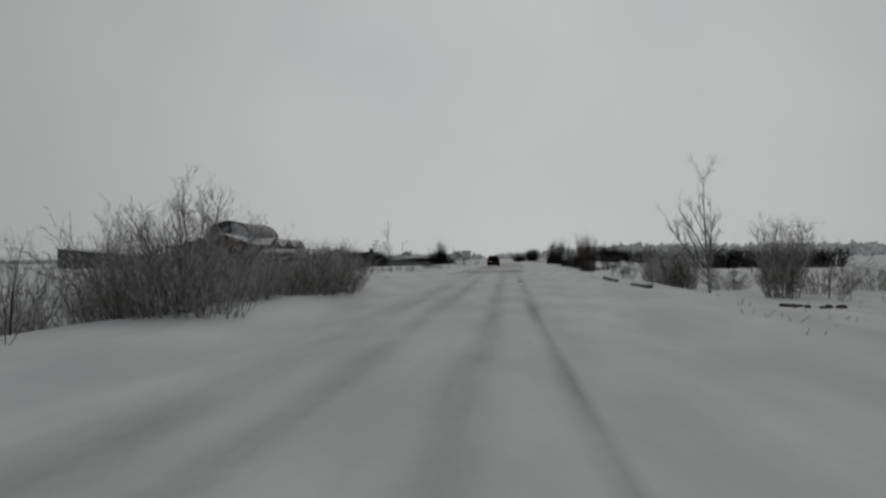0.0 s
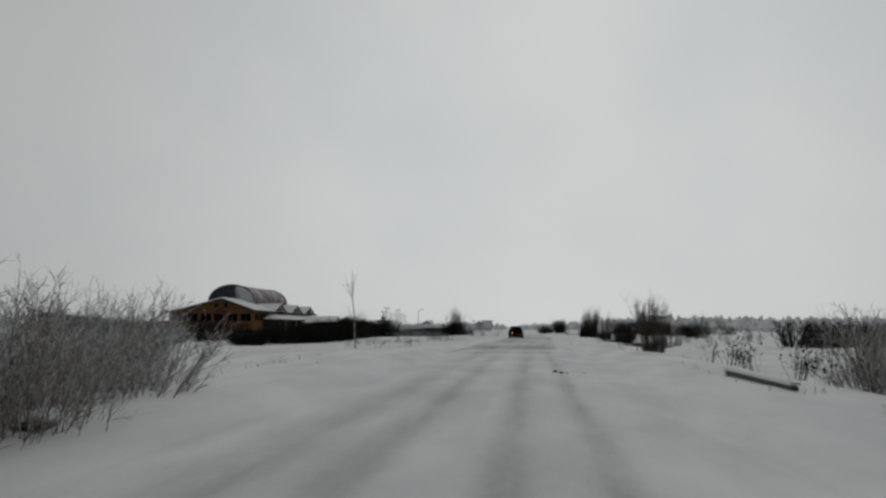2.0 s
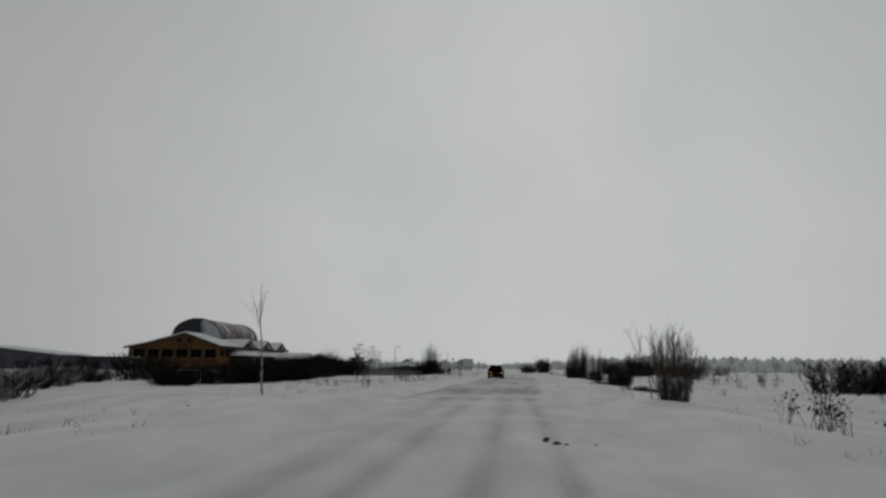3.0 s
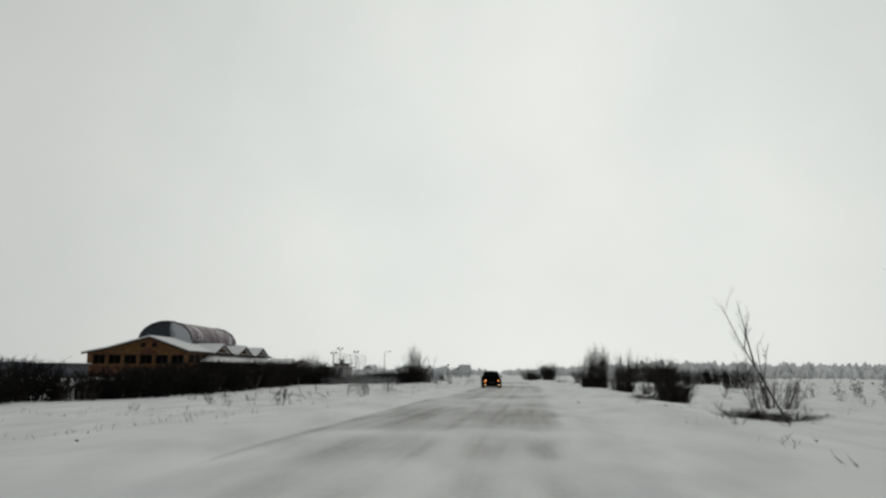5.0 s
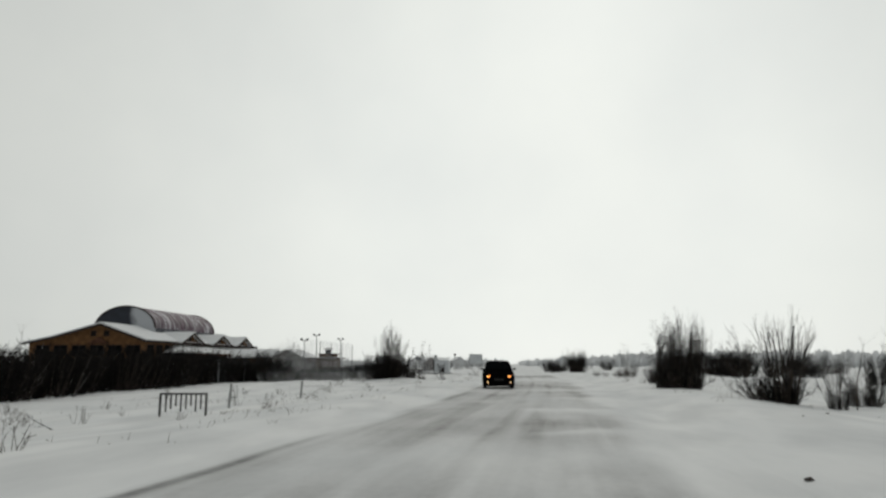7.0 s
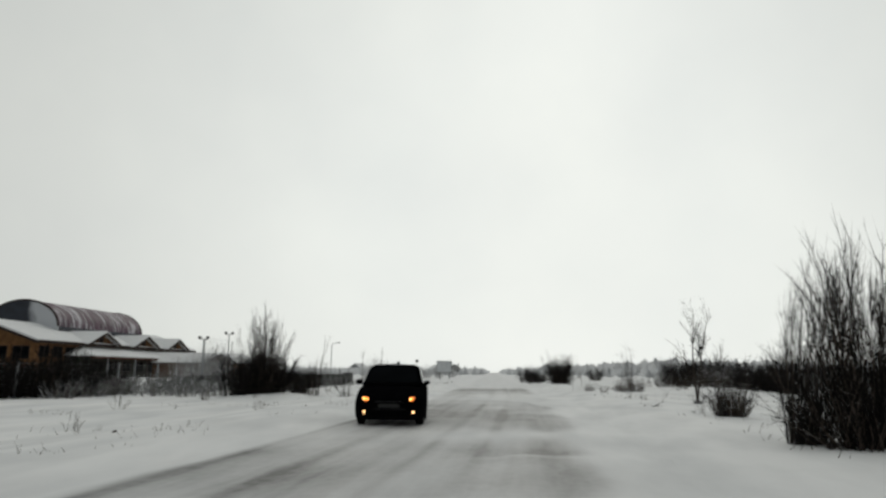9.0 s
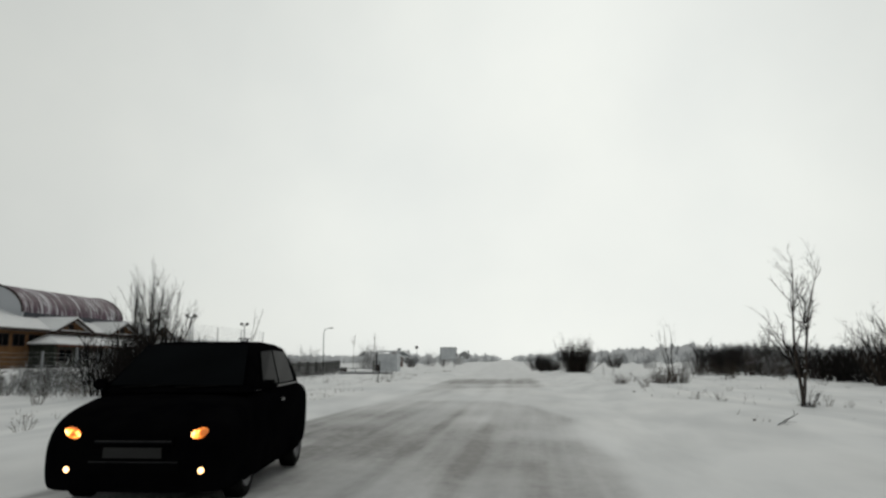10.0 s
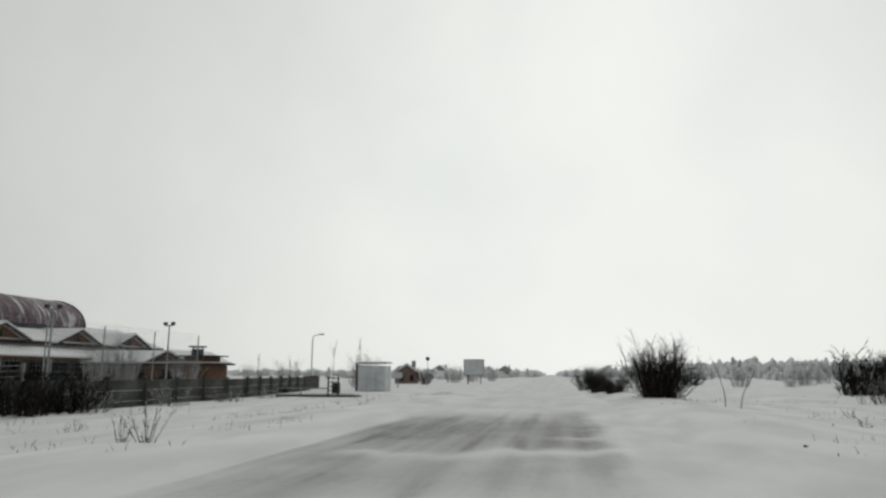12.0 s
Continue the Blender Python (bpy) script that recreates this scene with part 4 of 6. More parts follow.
def hatchback(x, y, turn):
    car = root("car", x, y, 0.0, turn, "black five-door hatchback with headlamps and fog lamps lit", "car")
    # y grows from the nose to the tail
    rings = [ring(0.00, 0.73, 0.76, 0.66, 0.20, 0.54, 0.65), ring(0.03, 0.77, 0.79, 0.69, 0.18, 0.57, 0.70), ring(0.10, 0.79, 0.82, 0.72, 0.17, 0.62, 0.76), ring(0.35, 0.81, 0.835, 0.75, 0.17, 0.71, 0.85),
             ring(0.80, 0.81, 0.84, 0.76, 0.17, 0.78, 0.92), ring(1.20, 0.81, 0.84, 0.78, 0.17, 0.86, 0.97), ring(2.20, 0.81, 0.84, 0.79, 0.20, 0.90, 0.99),
             ring(3.20, 0.81, 0.84, 0.78, 0.20, 0.92, 1.01), ring(3.75, 0.78, 0.82, 0.74, 0.24, 0.94, 1.02), ring(3.95, 0.72, 0.78, 0.68, 0.30, 0.92, 1.0), ring(3.98, 0.70, 0.76, 0.66, 0.32, 0.9, 0.98)]
    rings = [[(x * 1.02, y, z if z > 0.4 else z - 0.04) for x, y, z in r] for r in rings]
    body = part("body", loft(rings), PAINT, car, smooth=True)
    rounded(body)
    cab = [(0.98, 0.74, 0.74, 0.97, 0.975), (1.75, 0.745, 0.60, 0.97, 1.46), (2.3, 0.75, 0.61, 0.97, 1.50), (3.2, 0.74, 0.60, 0.98, 1.48), (3.72, 0.72, 0.56, 0.99, 1.38), (3.9, 0.68, 0.62, 0.99, 1.02)]
    rr = []
    for yy, wb, wt_, zb, zt in cab:
        h = [(wb, zb), (wb * 0.5 + wt_ * 0.5 + 0.015, (zb + zt) / 2), (wt_ + 0.01, zt - 0.05), (wt_ - 0.1, zt)]
        rr.append([(a, yy, b) for a, b in h] + [(-a, yy, b) for a, b in reversed(h)])
    part("cabin", loft(rr), PAINT, car, smooth=True)
    def quad(name, pts, material, parent, label="", lift=(0, 0, 0)):
        v = [Vector(p) + Vector(lift) for p in pts]
        nrm = (v[1] - v[0]).cross(v[2] - v[0]).normalized() * 0.012
        verts = v + [p - nrm for p in v]
        k = len(v)
        faces = [tuple(range(k)), tuple(range(2 * k - 1, k - 1, -1))] + [(i, i + k, (i + 1) % k + k, (i + 1) % k) for i in range(k)]
        return raw(name, verts, faces, material, parent, label)
    quad("windscreen", [(-0.68, 1.05, 1.02), (0.68, 1.05, 1.02), (0.55, 1.70, 1.435), (-0.55, 1.70, 1.435)], PANE, car, "dark windscreen", (0, -0.025, 0.02))
    for s in (-1, 1):
        a = [(s * 0.757, 1.55, 1.03), (s * 0.757, 2.28, 1.03), (s * 0.66, 2.28, 1.40), (s * 0.65, 1.82, 1.38)]
        c = [(s * 0.757, 2.36, 1.03), (s * 0.752, 3.2, 1.04), (s * 0.65, 3.1, 1.39), (s * 0.66, 2.36, 1.40)]
        for q in (a, c):
            quad("side_window", q if s > 0 else q[::-1], PANE, car, "", (s * 0.012, 0, 0))
        r = Sticks()
        r.rod([Vector((s * 0.80, 1.1, 0.985)), Vector((s * 0.80, 2.2, 1.005)), Vector((s * 0.79, 3.3, 1.02))], 0.012, 0.012, 4)
        r.mesh("waist_trim", CHROME, car, "bright window trim")
        bm = box(bmesh.new(), min(s * 0.8, s * 0.97), max(s * 0.8, s * 0.97), 1.25, 1.35, 0.98, 1.09, 0.03)
        m = part("mirror", bm, PAINT, car)
        boxed("mirror_arm", min(s * 0.76, s * 0.86), max(s * 0.76, s * 0.86), 1.25, 1.31, 0.985, 1.02, PAINT, m)
        boxed("door_handle", min(s * 0.835, s * 0.865), max(s * 0.835, s * 0.865), 2.05, 2.22, 0.84, 0.875, CHROME, car)
        # lamps
        bm = bmesh.new()
        bmesh.ops.create_uvsphere(bm, u_segments=16, v_segments=10, radius=1.0)
        for v in bm.verts:
            v.co = Vector((s * 0.59 + v.co.x * 0.16, 0.08 + v.co.y * 0.09 + max(0.0, s * v.co.x) * 0.07, 0.645 + v.co.z * (0.062 - 0.02 * s * v.co.x) + s * v.co.x * 0.026))
        lamp = part("headlamp", bm, LENS, car, "lit amber-white headlamp", True)
        bm = bmesh.new()
        bmesh.ops.create_uvsphere(bm, u_segments=14, v_segments=8, radius=0.062)
        for v in bm.verts:
            v.co = Vector((s * 0.56 + v.co.x * 0.95, 0.03 + v.co.y * 0.4, 0.637 + v.co.z * 0.62))
        part("bulb", bm, LAMP_WARM, lamp, "", True)
        bm = bmesh.new()
        bmesh.ops.create_uvsphere(bm, u_segments=14, v_segments=8, radius=0.036)
        for v in bm.verts:
            v.co = Vector((s * 0.60 + v.co.x, 0.02 + v.co.y * 0.6, 0.335 + v.co.z))
        part("fog_lamp", bm, LAMP_FOG, car, "lit round fog lamp", True)
    boxed("grille", -0.36, 0.36, -0.03, 0.02, 0.54, 0.62, PAINT, car, "", 0.01)
    boxed("grille_bar", -0.34, 0.34, -0.045, -0.031, 0.575, 0.59, CHROME, car)
    boxed("bumper_intake", -0.42, 0.42, -0.015, 0.03, 0.30, 0.42, PAINT, car, "", 0.01)
    boxed("number_plate", -0.26, 0.26, -0.05, -0.032, 0.44, 0.53, PLATE, car, "plain near-black plate")
    boxed("intake_trim", -0.4, 0.4, -0.025, -0.016, 0.40, 0.41, CHROME, car)
    for a, b in ((-0.55, 0.05), (0.0, 0.6)):
        r = Sticks()
        r.rod([Vector((a, 1.0, 1.015)), Vector(((a + b) / 2, 1.02, 1.03)), Vector((b, 1.05, 1.045))], 0.012, 0.008, 4)
        r.mesh("wiper", RUBBER, car)
    for yy in (0.75, 3.22):
        for s in (-1, 1):
            tyre = part("wheel", turned([(-0.09, 0.2), (-0.1, 0.26), (-0.075, 0.305), (0.075, 0.305), (0.1, 0.26), (0.09, 0.2), (-0.09, 0.2)], 24, 0), RUBBER, car, "", True)
            tyre.matrix_basis = pose(s * 0.735, yy, 0.305)
            arch = Sticks()
            arch.rod([Vector((s * 0.80, yy + 0.36 * math.cos(math.pi * i / 10), 0.30 + 0.36 * math.sin(math.pi * i / 10))) for i in range(11)], 0.025, 0.025, 6)
            arch.mesh("wheel_arch", RUBBER, car, smooth=True)
            part("rim", turned([(s * 0.06, 0.0), (s * 0.085, 0.05), (s * 0.07, 0.17), (s * 0.098, 0.2), (s * 0.02, 0.2)], 20, 0), RIM, tyre, "", True)
    return car


hatchback(0.9, 101.15, 3.6).scale = (1.0, 0.8, 1.0)


# ---- roadside fittings ----
def guard_rail(y0, x0, y1, x1, z, half=0.09, deep=0.19):
    """A low bridge rail: a beam on posts under a cap of snow."""
    ln = math.hypot(x1 - x0, y1 - y0)
    g = root("guard_rail", x0, y0, z, -math.degrees(math.atan2(x1 - x0, y1 - y0)), "low dark bridge rail under a cap of snow", "guard rail", "bridge rails")
    boxed("beam", -half, half, 0, ln, -deep, -0.02, DARKSTEEL, g, "", 0.02)
    if half > 0.11:
        # Dark plate on the solid end, in place of the shade inside a hollow.
        boxed("hollow_shade", -half * 0.6, half * 0.6, -0.012, -0.002, -deep * 0.8, -deep * 0.25, RUBBER, g, "dark plate painted as the shade of a hollow rail end")
    n = max(2, round(ln / 1.3))
    for k in range(n):
        yy = 0.12 + k * (ln - 0.36) / (n - 1)
        boxed("post", -0.07, 0.07, yy, yy + 0.14, -0.7, -deep - 0.002, DARKSTEEL, g)
    verts, faces = [], []
    m = 24
    for i in range(m + 1):
        t = i / m
        h = 0.07 + 0.035 * noise.noise((t * ln * 1.3, y0, 0.4))
        if i in (0, m):
            h *= 0.3
        for u, v in ((-0.11, -0.018), (-0.12, 0.03), (-0.06, h), (0.06, h), (0.12, 0.03), (0.11, -0.018)):
            verts.append((u * half / 0.09, -0.03 + t * (ln + 0.06), v))
    for i in range(m):
        for k in range(5):
            a = i * 6 + k
            faces.append((a, a + 1, a + 7, a + 6))
    raw("snow_cap", verts, faces, SNOW_CAP, g, "rounded cap of snow", True)
    return g


guard_rail(21.9, 5.0, 23.7, 4.85, 0.37, 0.09, 0.13)
guard_rail(26.6, 4.85, 31.0, 5.1, 0.40, 0.06, 0.12)
guard_rail(21.3, -4.45, 21.72, -4.55, 0.36, 0.13, 0.28)


def clod(name, x, y, size, seed, label, material=None, group=""):
    rng = random.Random(seed)
    bm = bmesh.new()
    bmesh.ops.create_icosphere(bm, subdivisions=2, radius=1.0)
    for v in bm.verts:
        k = 1 + 0.35 * noise.noise(v.co * 1.6 + Vector((seed, 0, 0)))
        v.co = Vector((v.co.x * k * size, v.co.y * k * size * 0.8, v.co.z * k * size * 0.55))
    ob = part(name, bm, material or STONE)
    d = x - road_x(y)
    z = road_z(d, y) if abs(d) < 2.9 else ground_z(x, y)
    ob.matrix_basis = pose(x, y, z + size * 0.25, 0, 0, rng.uniform(0, 360))
    return tagged(ob, label, "clod", group)


for i, (x, y, s) in enumerate([(1.55, 35.5, 0.06), (1.72, 35.1, 0.07), (1.86, 34.9, 0.045), (2.35, 34.9, 0.035), (1.6, 35.9, 0.06)]):
    clod("frozen_clod", x, y, s, 10 + i, "dark frozen clod lying on the snowy road", group="clods on the road")
for i, (x, y, s) in enumerate([(5.0, 71.5, 0.055), (-0.6, 96.5, 0.03), (5.5, 112.5, 0.03), (-7.1, 36.1, 0.05), (-5.9, 66.3, 0.04), (8.35, 119.6, 0.045), (8.5, 131, 0.035), (-3.7, 97.0, 0.05)]):
    clod("snow_clod", x, y, s, 30 + i, "dark clod of earth lying in the verge snow", group="clods in the verge")
rr_ = random.Random(41)
for i in range(44):
    y = rr_.uniform(28, 150)
    x = road_x(y) + rr_.choice((-1, 1)) * rr_.uniform(4.2, 9.0)
    clod("snow_clod", x, y, rr_.uniform(0.015, 0.035), 200 + i, "dark clod of earth lying in the verge snow", group="clods in the verge")


def fallen_branch(x, y, length, turn, rise, seed):
    """A broken branch with its butt in the snow and its tip raised."""
    r = random.Random(seed)
    ob = root("fallen_branch", x, y, ground_z(x, y), turn, "dark broken branch stuck slantwise in the snow", "branch", "fallen branches")
    main, side = Sticks(), Sticks()
    p = sway(r, Vector((0, -0.1, -0.06)), Vector((0, math.cos(radians(rise)), math.sin(radians(rise)))), length, 6, 0.12)
    main.rod(p, 0.022, 0.008, 6)
    for k in range(5):
        q, e = side_shoot(r, p, r.uniform(0.3, 0.95), radians(r.uniform(25, 55)))
        side.shoot(sway(r, q, e, length * r.uniform(0.12, 0.3), 2, 0.15), 0.008)
    main.mesh("limb", BARK, ob, smooth=True)
    tagged(side.mesh("twig", TWIG_DARK, ob), kind="stuff")


for i, (x, y, ln, turn, rise) in enumerate([(9.7, 125.3, 1.0, 40, 38), (8.4, 107.0, 0.7, -60, 20), (10.6, 118.0, 0.9, 100, 10), (8.6, 73.6, 0.8, 60, 15),
                                            (7.9, 74.5, 0.6, -50, 18), (-8.6, 75.0, 0.9, 70, 45), (-9.6, 73.0, 0.8, -60, 50), (-8.0, 77.2, 0.8, 90, 25), (-7.6, 69.0, 0.7, 30, 60)]):
    fallen_branch(x, y, ln, turn, rise, 300 + i)
rr_ = random.Random(4)
for i in range(14):
    clod("rubble_stone", 8.1 + rr_.gauss(0, 0.55), 18.8 + rr_.gauss(0, 0.5), rr_.uniform(0.05, 0.13), 60 + i, "reddish brown rubble poking out of a snowbank", group="rubble heap")


def flood_lamp(x, y, h, turn):
    p = root("floodlight_mast", x, y, ground_z(x, y) - 0.3, turn, "thin steel mast with paired floodlights", "lamp post", "floodlight masts")
    r = Sticks()
    r.rod([Vector((0, 0, 0)), Vector((0, 0, h * 0.5)), Vector((0, 0, h))], 0.07, 0.05, 8)
    r.mesh("mast", STEEL, p, smooth=True)
    boxed("crossbar", -0.42, 0.42, -0.03, 0.03, h - 0.08, h, STEEL, p)
    for s in (-1, 1):
        boxed("floodlight", s * 0.36 - 0.14, s * 0.36 + 0.14, -0.16, 0.1, h + 0.004, h + 0.24, DARKSTEEL, p, "", 0.03)
    return p


flood_lamp(-25.4, 157.6, 5.5, 20)
flood_lamp(-25.2, 170.4, 5.4, -10)
flood_lamp(-24.5, 149.0, 4.6, 10)


def street_lamp(x, y, h):
    p = root("street_lamp", x, y, ground_z(x, y) - 0.2, 0, "slim street lamp with a curved arm", "street lamp")
    r = Sticks()
    r.rod([Vector((0, 0, 0)), Vector((0, 0, h * 0.6)), Vector((0, 0, h - 0.5)), Vector((0.12, 0, h - 0.18)), Vector((0.45, 0, h)), Vector((0.9, 0, h + 0.05))], 0.075, 0.04, 8)
    r.mesh("pole", STEEL, p, smooth=True)
    boxed("lamp_head", 0.85, 1.45, -0.13, 0.13, h + 0.0, h + 0.16, DARKSTEEL, p, "", 0.04)


street_lamp(-24.9, 202.7, 6.3)


def net_cage():
    """Tall posts with wire lines: the ball fence of a sports pitch."""
    g = root("ball_fence", -24.2, 160.0, -0.1, 0, "tall thin posts with wire netting round a pitch", "fence")
    pts = [(-0.6, -10), (-0.2, -4), (0, 1), (0.2, 6.5), (0.4, 12.5)]
    for x, y in pts:
        r = Sticks()
        r.rod([Vector((x, y, -0.3)), Vector((x, y, 2)), Vector((x, y, 4.4))], 0.05, 0.045, 6)
        r.mesh("post", STEEL, g, smooth=True)
    net = Sticks()
    for (x0, y0), (x1, y1) in zip(pts, pts[1:]):
        for k in range(12):
            z = 1.2 + k * 0.3
            net.rod([Vector((x0, y0, z)), Vector(((x0 + x1) / 2, (y0 + y1) / 2, z - 0.08)), Vector((x1, y1, z))], 0.006, 0.006)
        for k in range(1, 22):
            t = k / 22
            net.rod([Vector((x0 + (x1 - x0) * t, y0 + (y1 - y0) * t, 1.1)), Vector((x0 + (x1 - x0) * t, y0 + (y1 - y0) * t, 4.5))], 0.005, 0.005)
    net.mesh("netting", STEEL, g)


net_cage()


def grey_fence():
    """A fence of grey slabs between posts along the yard."""
    line = [(-12.6, 130.0), (-12.4, 142.0), (-12.8, 158.0), (-15.2, 174.0), (-19.5, 190.0)]
    g = root("yard_fence", -14.0, 142.0, 0, 0, "weathered grey slab fence along the sports yard", "fence")
    for (x0, y0), (x1, y1) in zip(line, line[1:]):
        ln = math.hypot(x1 - x0, y1 - y0)
        n = round(ln / 2.5)
        ang = -math.degrees(math.atan2(x1 - x0, y1 - y0))
        for k in range(n):
            t = k / n
            x, y = x0 + (x1 - x0) * t, y0 + (y1 - y0) * t
            z = ground_z(x, y)
            o = boxed("post", -0.08, 0.08, -0.08, 0.08, -0.4, 1.18, SLAB, g)
            o.matrix_basis = pose(x + 14.0, y - 142.0, z, 0, 0, ang)
            for i in range(3):
                q = boxed("slab", -0.035, 0.035, 0.09, ln / n - 0.09, -0.2 + i * 0.43, 0.22 + i * 0.43, SLAB, g, "", 0.012)
                q.matrix_basis = pose(x + 14.0, y - 142.0, z, 0, 0, ang)


grey_fence()


def wire_fence():
    g = root("wire_fence", -19.5, 112.0, 0, 0, "sagging wire fence on thin grey posts", "fence")
    pts = [(-0.5 + 5.5 * k / 9 + 0.5, 30.0 * k / 9) for k in range(10)]
    w = Sticks()
    ends = []
    for x, y in pts:
        z = ground_z(x - 19.5, y + 112.0)
        ends.append(Vector((x, y, z)))
        o = boxed("post", x - 0.04, x + 0.04, y - 0.04, y + 0.04, z - 0.4, z + 1.7, STEEL, g)
    for p, q in zip(ends, ends[1:]):
        for k in range(9):
            h = Vector((0, 0, 0.1 + k * 0.19))
            w.rod([p + h, (p + q) / 2 + h - Vector((0, 0, 0.05)), q + h], 0.006, 0.006)
    w.mesh("wire", STEEL, g)


wire_fence()


def metal_rack(x, y):
    g = root("metal_rack", x, y, ground_z(x, y), 8, "rusty low metal rack with hanging bars on snow", "rack")
    for xx in (-0.6, 0.6):
        boxed("leg", xx - 0.025, xx + 0.025, -0.025, 0.025, -0.2, 0.56, DARKSTEEL, g)
    boxed("rail", -0.62, 0.62, -0.03, 0.03, 0.561, 0.61, DARKSTEEL, g)
    for k in range(8):
        xx = -0.45 + k * 0.13
        boxed("bar", xx - 0.018, xx + 0.018, -0.018, 0.018, 0.12 + 0.07 * (k % 3), 0.56, DARKSTEEL, g)


metal_rack(-7.0, 81.0)
for x, y, h in ((-7.2, 84.5, 0.75), (-9.4, 74.0, 0.6), (-6.6, 90.0, 0.7)):
    o = boxed("stake", -0.035, 0.035, -0.035, 0.035, -0.2, h, CONCRETE, None, "", 0.01)
    o.matrix_basis = pose(x, y, ground_z(x, y), 3, 4, 20)
    tagged(o, "short pale wooden stake in the snow", "stake", "verge stakes")


def sledge(x, y):
    g = root("cargo_sledge", x, y, ground_z(x, y) - 0.14, 4, "long low snow-topped cargo sledge with dark crates", "sledge")
    boxed("bed", -2.4, 2.4, -0.9, 0.9, 0.16, 0.26, DARKSTEEL, g, "", 0.02)
    boxed("bed_snow", -2.3, 2.3, -0.8, 0.8, 0.264, 0.36, SNOW_CAP, g, "", 0.04)
    for s in (-0.75, 0.75):
        boxed("runner", -2.5, 2.5, s - 0.06, s + 0.06, -0.08, 0.159, DARKSTEEL, g, "", 0.02)
    for xx in (0.75, 1.35):
        boxed("upright", xx - 0.04, xx + 0.04, -0.88, -0.80, 0.261, 1.35, DARKSTEEL, g)
    for k in range(4):
        boxed("rung", 0.8, 1.3, -0.86, -0.81, 0.5 + k * 0.24, 0.56 + k * 0.24, DARKSTEEL, g)
    boxed("side_rail", -2.35, 0.7, -0.87, -0.82, 0.62, 0.68, STEEL, g)
    for xx in (-2.3, -0.9):
        boxed("rail_post", xx - 0.03, xx + 0.03, -0.87, -0.82, 0.261, 0.619, STEEL, g)
    boxed("crate", -2.3, -1.8, -0.7, -0.2, 0.364, 0.72, DARKWOOD, g, "dark wooden crate", 0.02)
    boxed("crate", 0.9, 1.3, -0.6, -0.1, 0.364, 0.95, DARKWOOD, g, "dark wooden crate", 0.02)


sledge(-9.3, 160.5)


def notice_board(x, y):
    g = root("notice_board", x, y, ground_z(x, y), 3, "small blank white board on a post", "sign")
    boxed("panel", -0.42, 0.42, -0.02, 0.02, 0.95, 1.55, PALE, g)
    boxed("post", -0.04, 0.04, 0.021, 0.09, -0.2, 1.5, STEEL, g)


notice_board(-10.9, 189.0)


def shelter(x, y):
    g = root("bus_shelter", x, y, ground_z(x, y) - 0.1, -6, "pale panelled roadside shelter with one dark corner post", "shelter")
    boxed("corner_post", -0.1, 0.06, -0.06, 0.1, -0.2, 2.25, DARKSTEEL, g)
    boxed("back_panel", 0.07, 2.4, 1.3, 1.36, 0.0, 2.1, PALE, g)
    for k in range(3):
        boxed("side_panel", 0.08 + k * 0.78, 0.08 + k * 0.78 + 0.74, -0.03, 0.03, 0.05, 2.1, PALE, g)
    boxed("end_panel", 2.35, 2.41, 0.04, 1.29, 0.0, 2.1, PALE, g)
    boxed("roof", -0.1, 2.5, -0.15, 1.5, 2.26, 2.34, PALE, g)
    boxed("roof_snow", -0.05, 2.45, -0.1, 1.45, 2.344, 2.44, SNOW_CAP, g, "", 0.03)


shelter(-11.0, 174.5)


def billboard(x, y):
    g = root("billboard", x, y, ground_z(x, y), 4, "blank pale roadside billboard on two legs", "billboard")
    boxed("panel", -1.4, 1.4, -0.06, 0.06, 1.3, 3.4, PALE, g)
    bm = bmesh.new()
    for a, b, c, d in ((-1.45, 1.45, 3.401, 3.47), (-1.47, -1.401, 1.3, 3.4), (1.401, 1.47, 1.3, 3.4), (-1.45, 1.45, 1.23, 1.299)):
        box(bm, a, b, -0.08, 0.08, c, d)
    part("frame", bm, DARKSTEEL, g)
    for xx in (-0.85, 1.0):
        boxed("leg", xx - 0.08, xx + 0.08, -0.05, 0.05, -0.2, 1.229, DARKSTEEL if xx < 0 else STEEL, g)


billboard(-6.8, 220.0)


def small_post(x, y):
    g = root("marker_post", x, y, ground_z(x, y), 0, "thin roadside post with a small round head", "post")
    r = Sticks()
    r.rod([Vector((0, 0, -0.2)), Vector((0, 0, 1.5)), Vector((0, 0, 3.0))], 0.03, 0.03, 6)
    r.mesh("pole", STEEL, g)
    bm = bmesh.new()
    bmesh.ops.create_cone(bm, cap_ends=True, segments=16, radius1=0.24, radius2=0.24, depth=0.05)
    bmesh.ops.rotate(bm, verts=bm.verts, matrix=Matrix.Rotation(radians(90), 3, "X"))
    bmesh.ops.translate(bm, verts=bm.verts, vec=(0, 0, 3.1))
    part("round_head", bm, DARKSTEEL, g)


small_post(-9.7, 199.0)


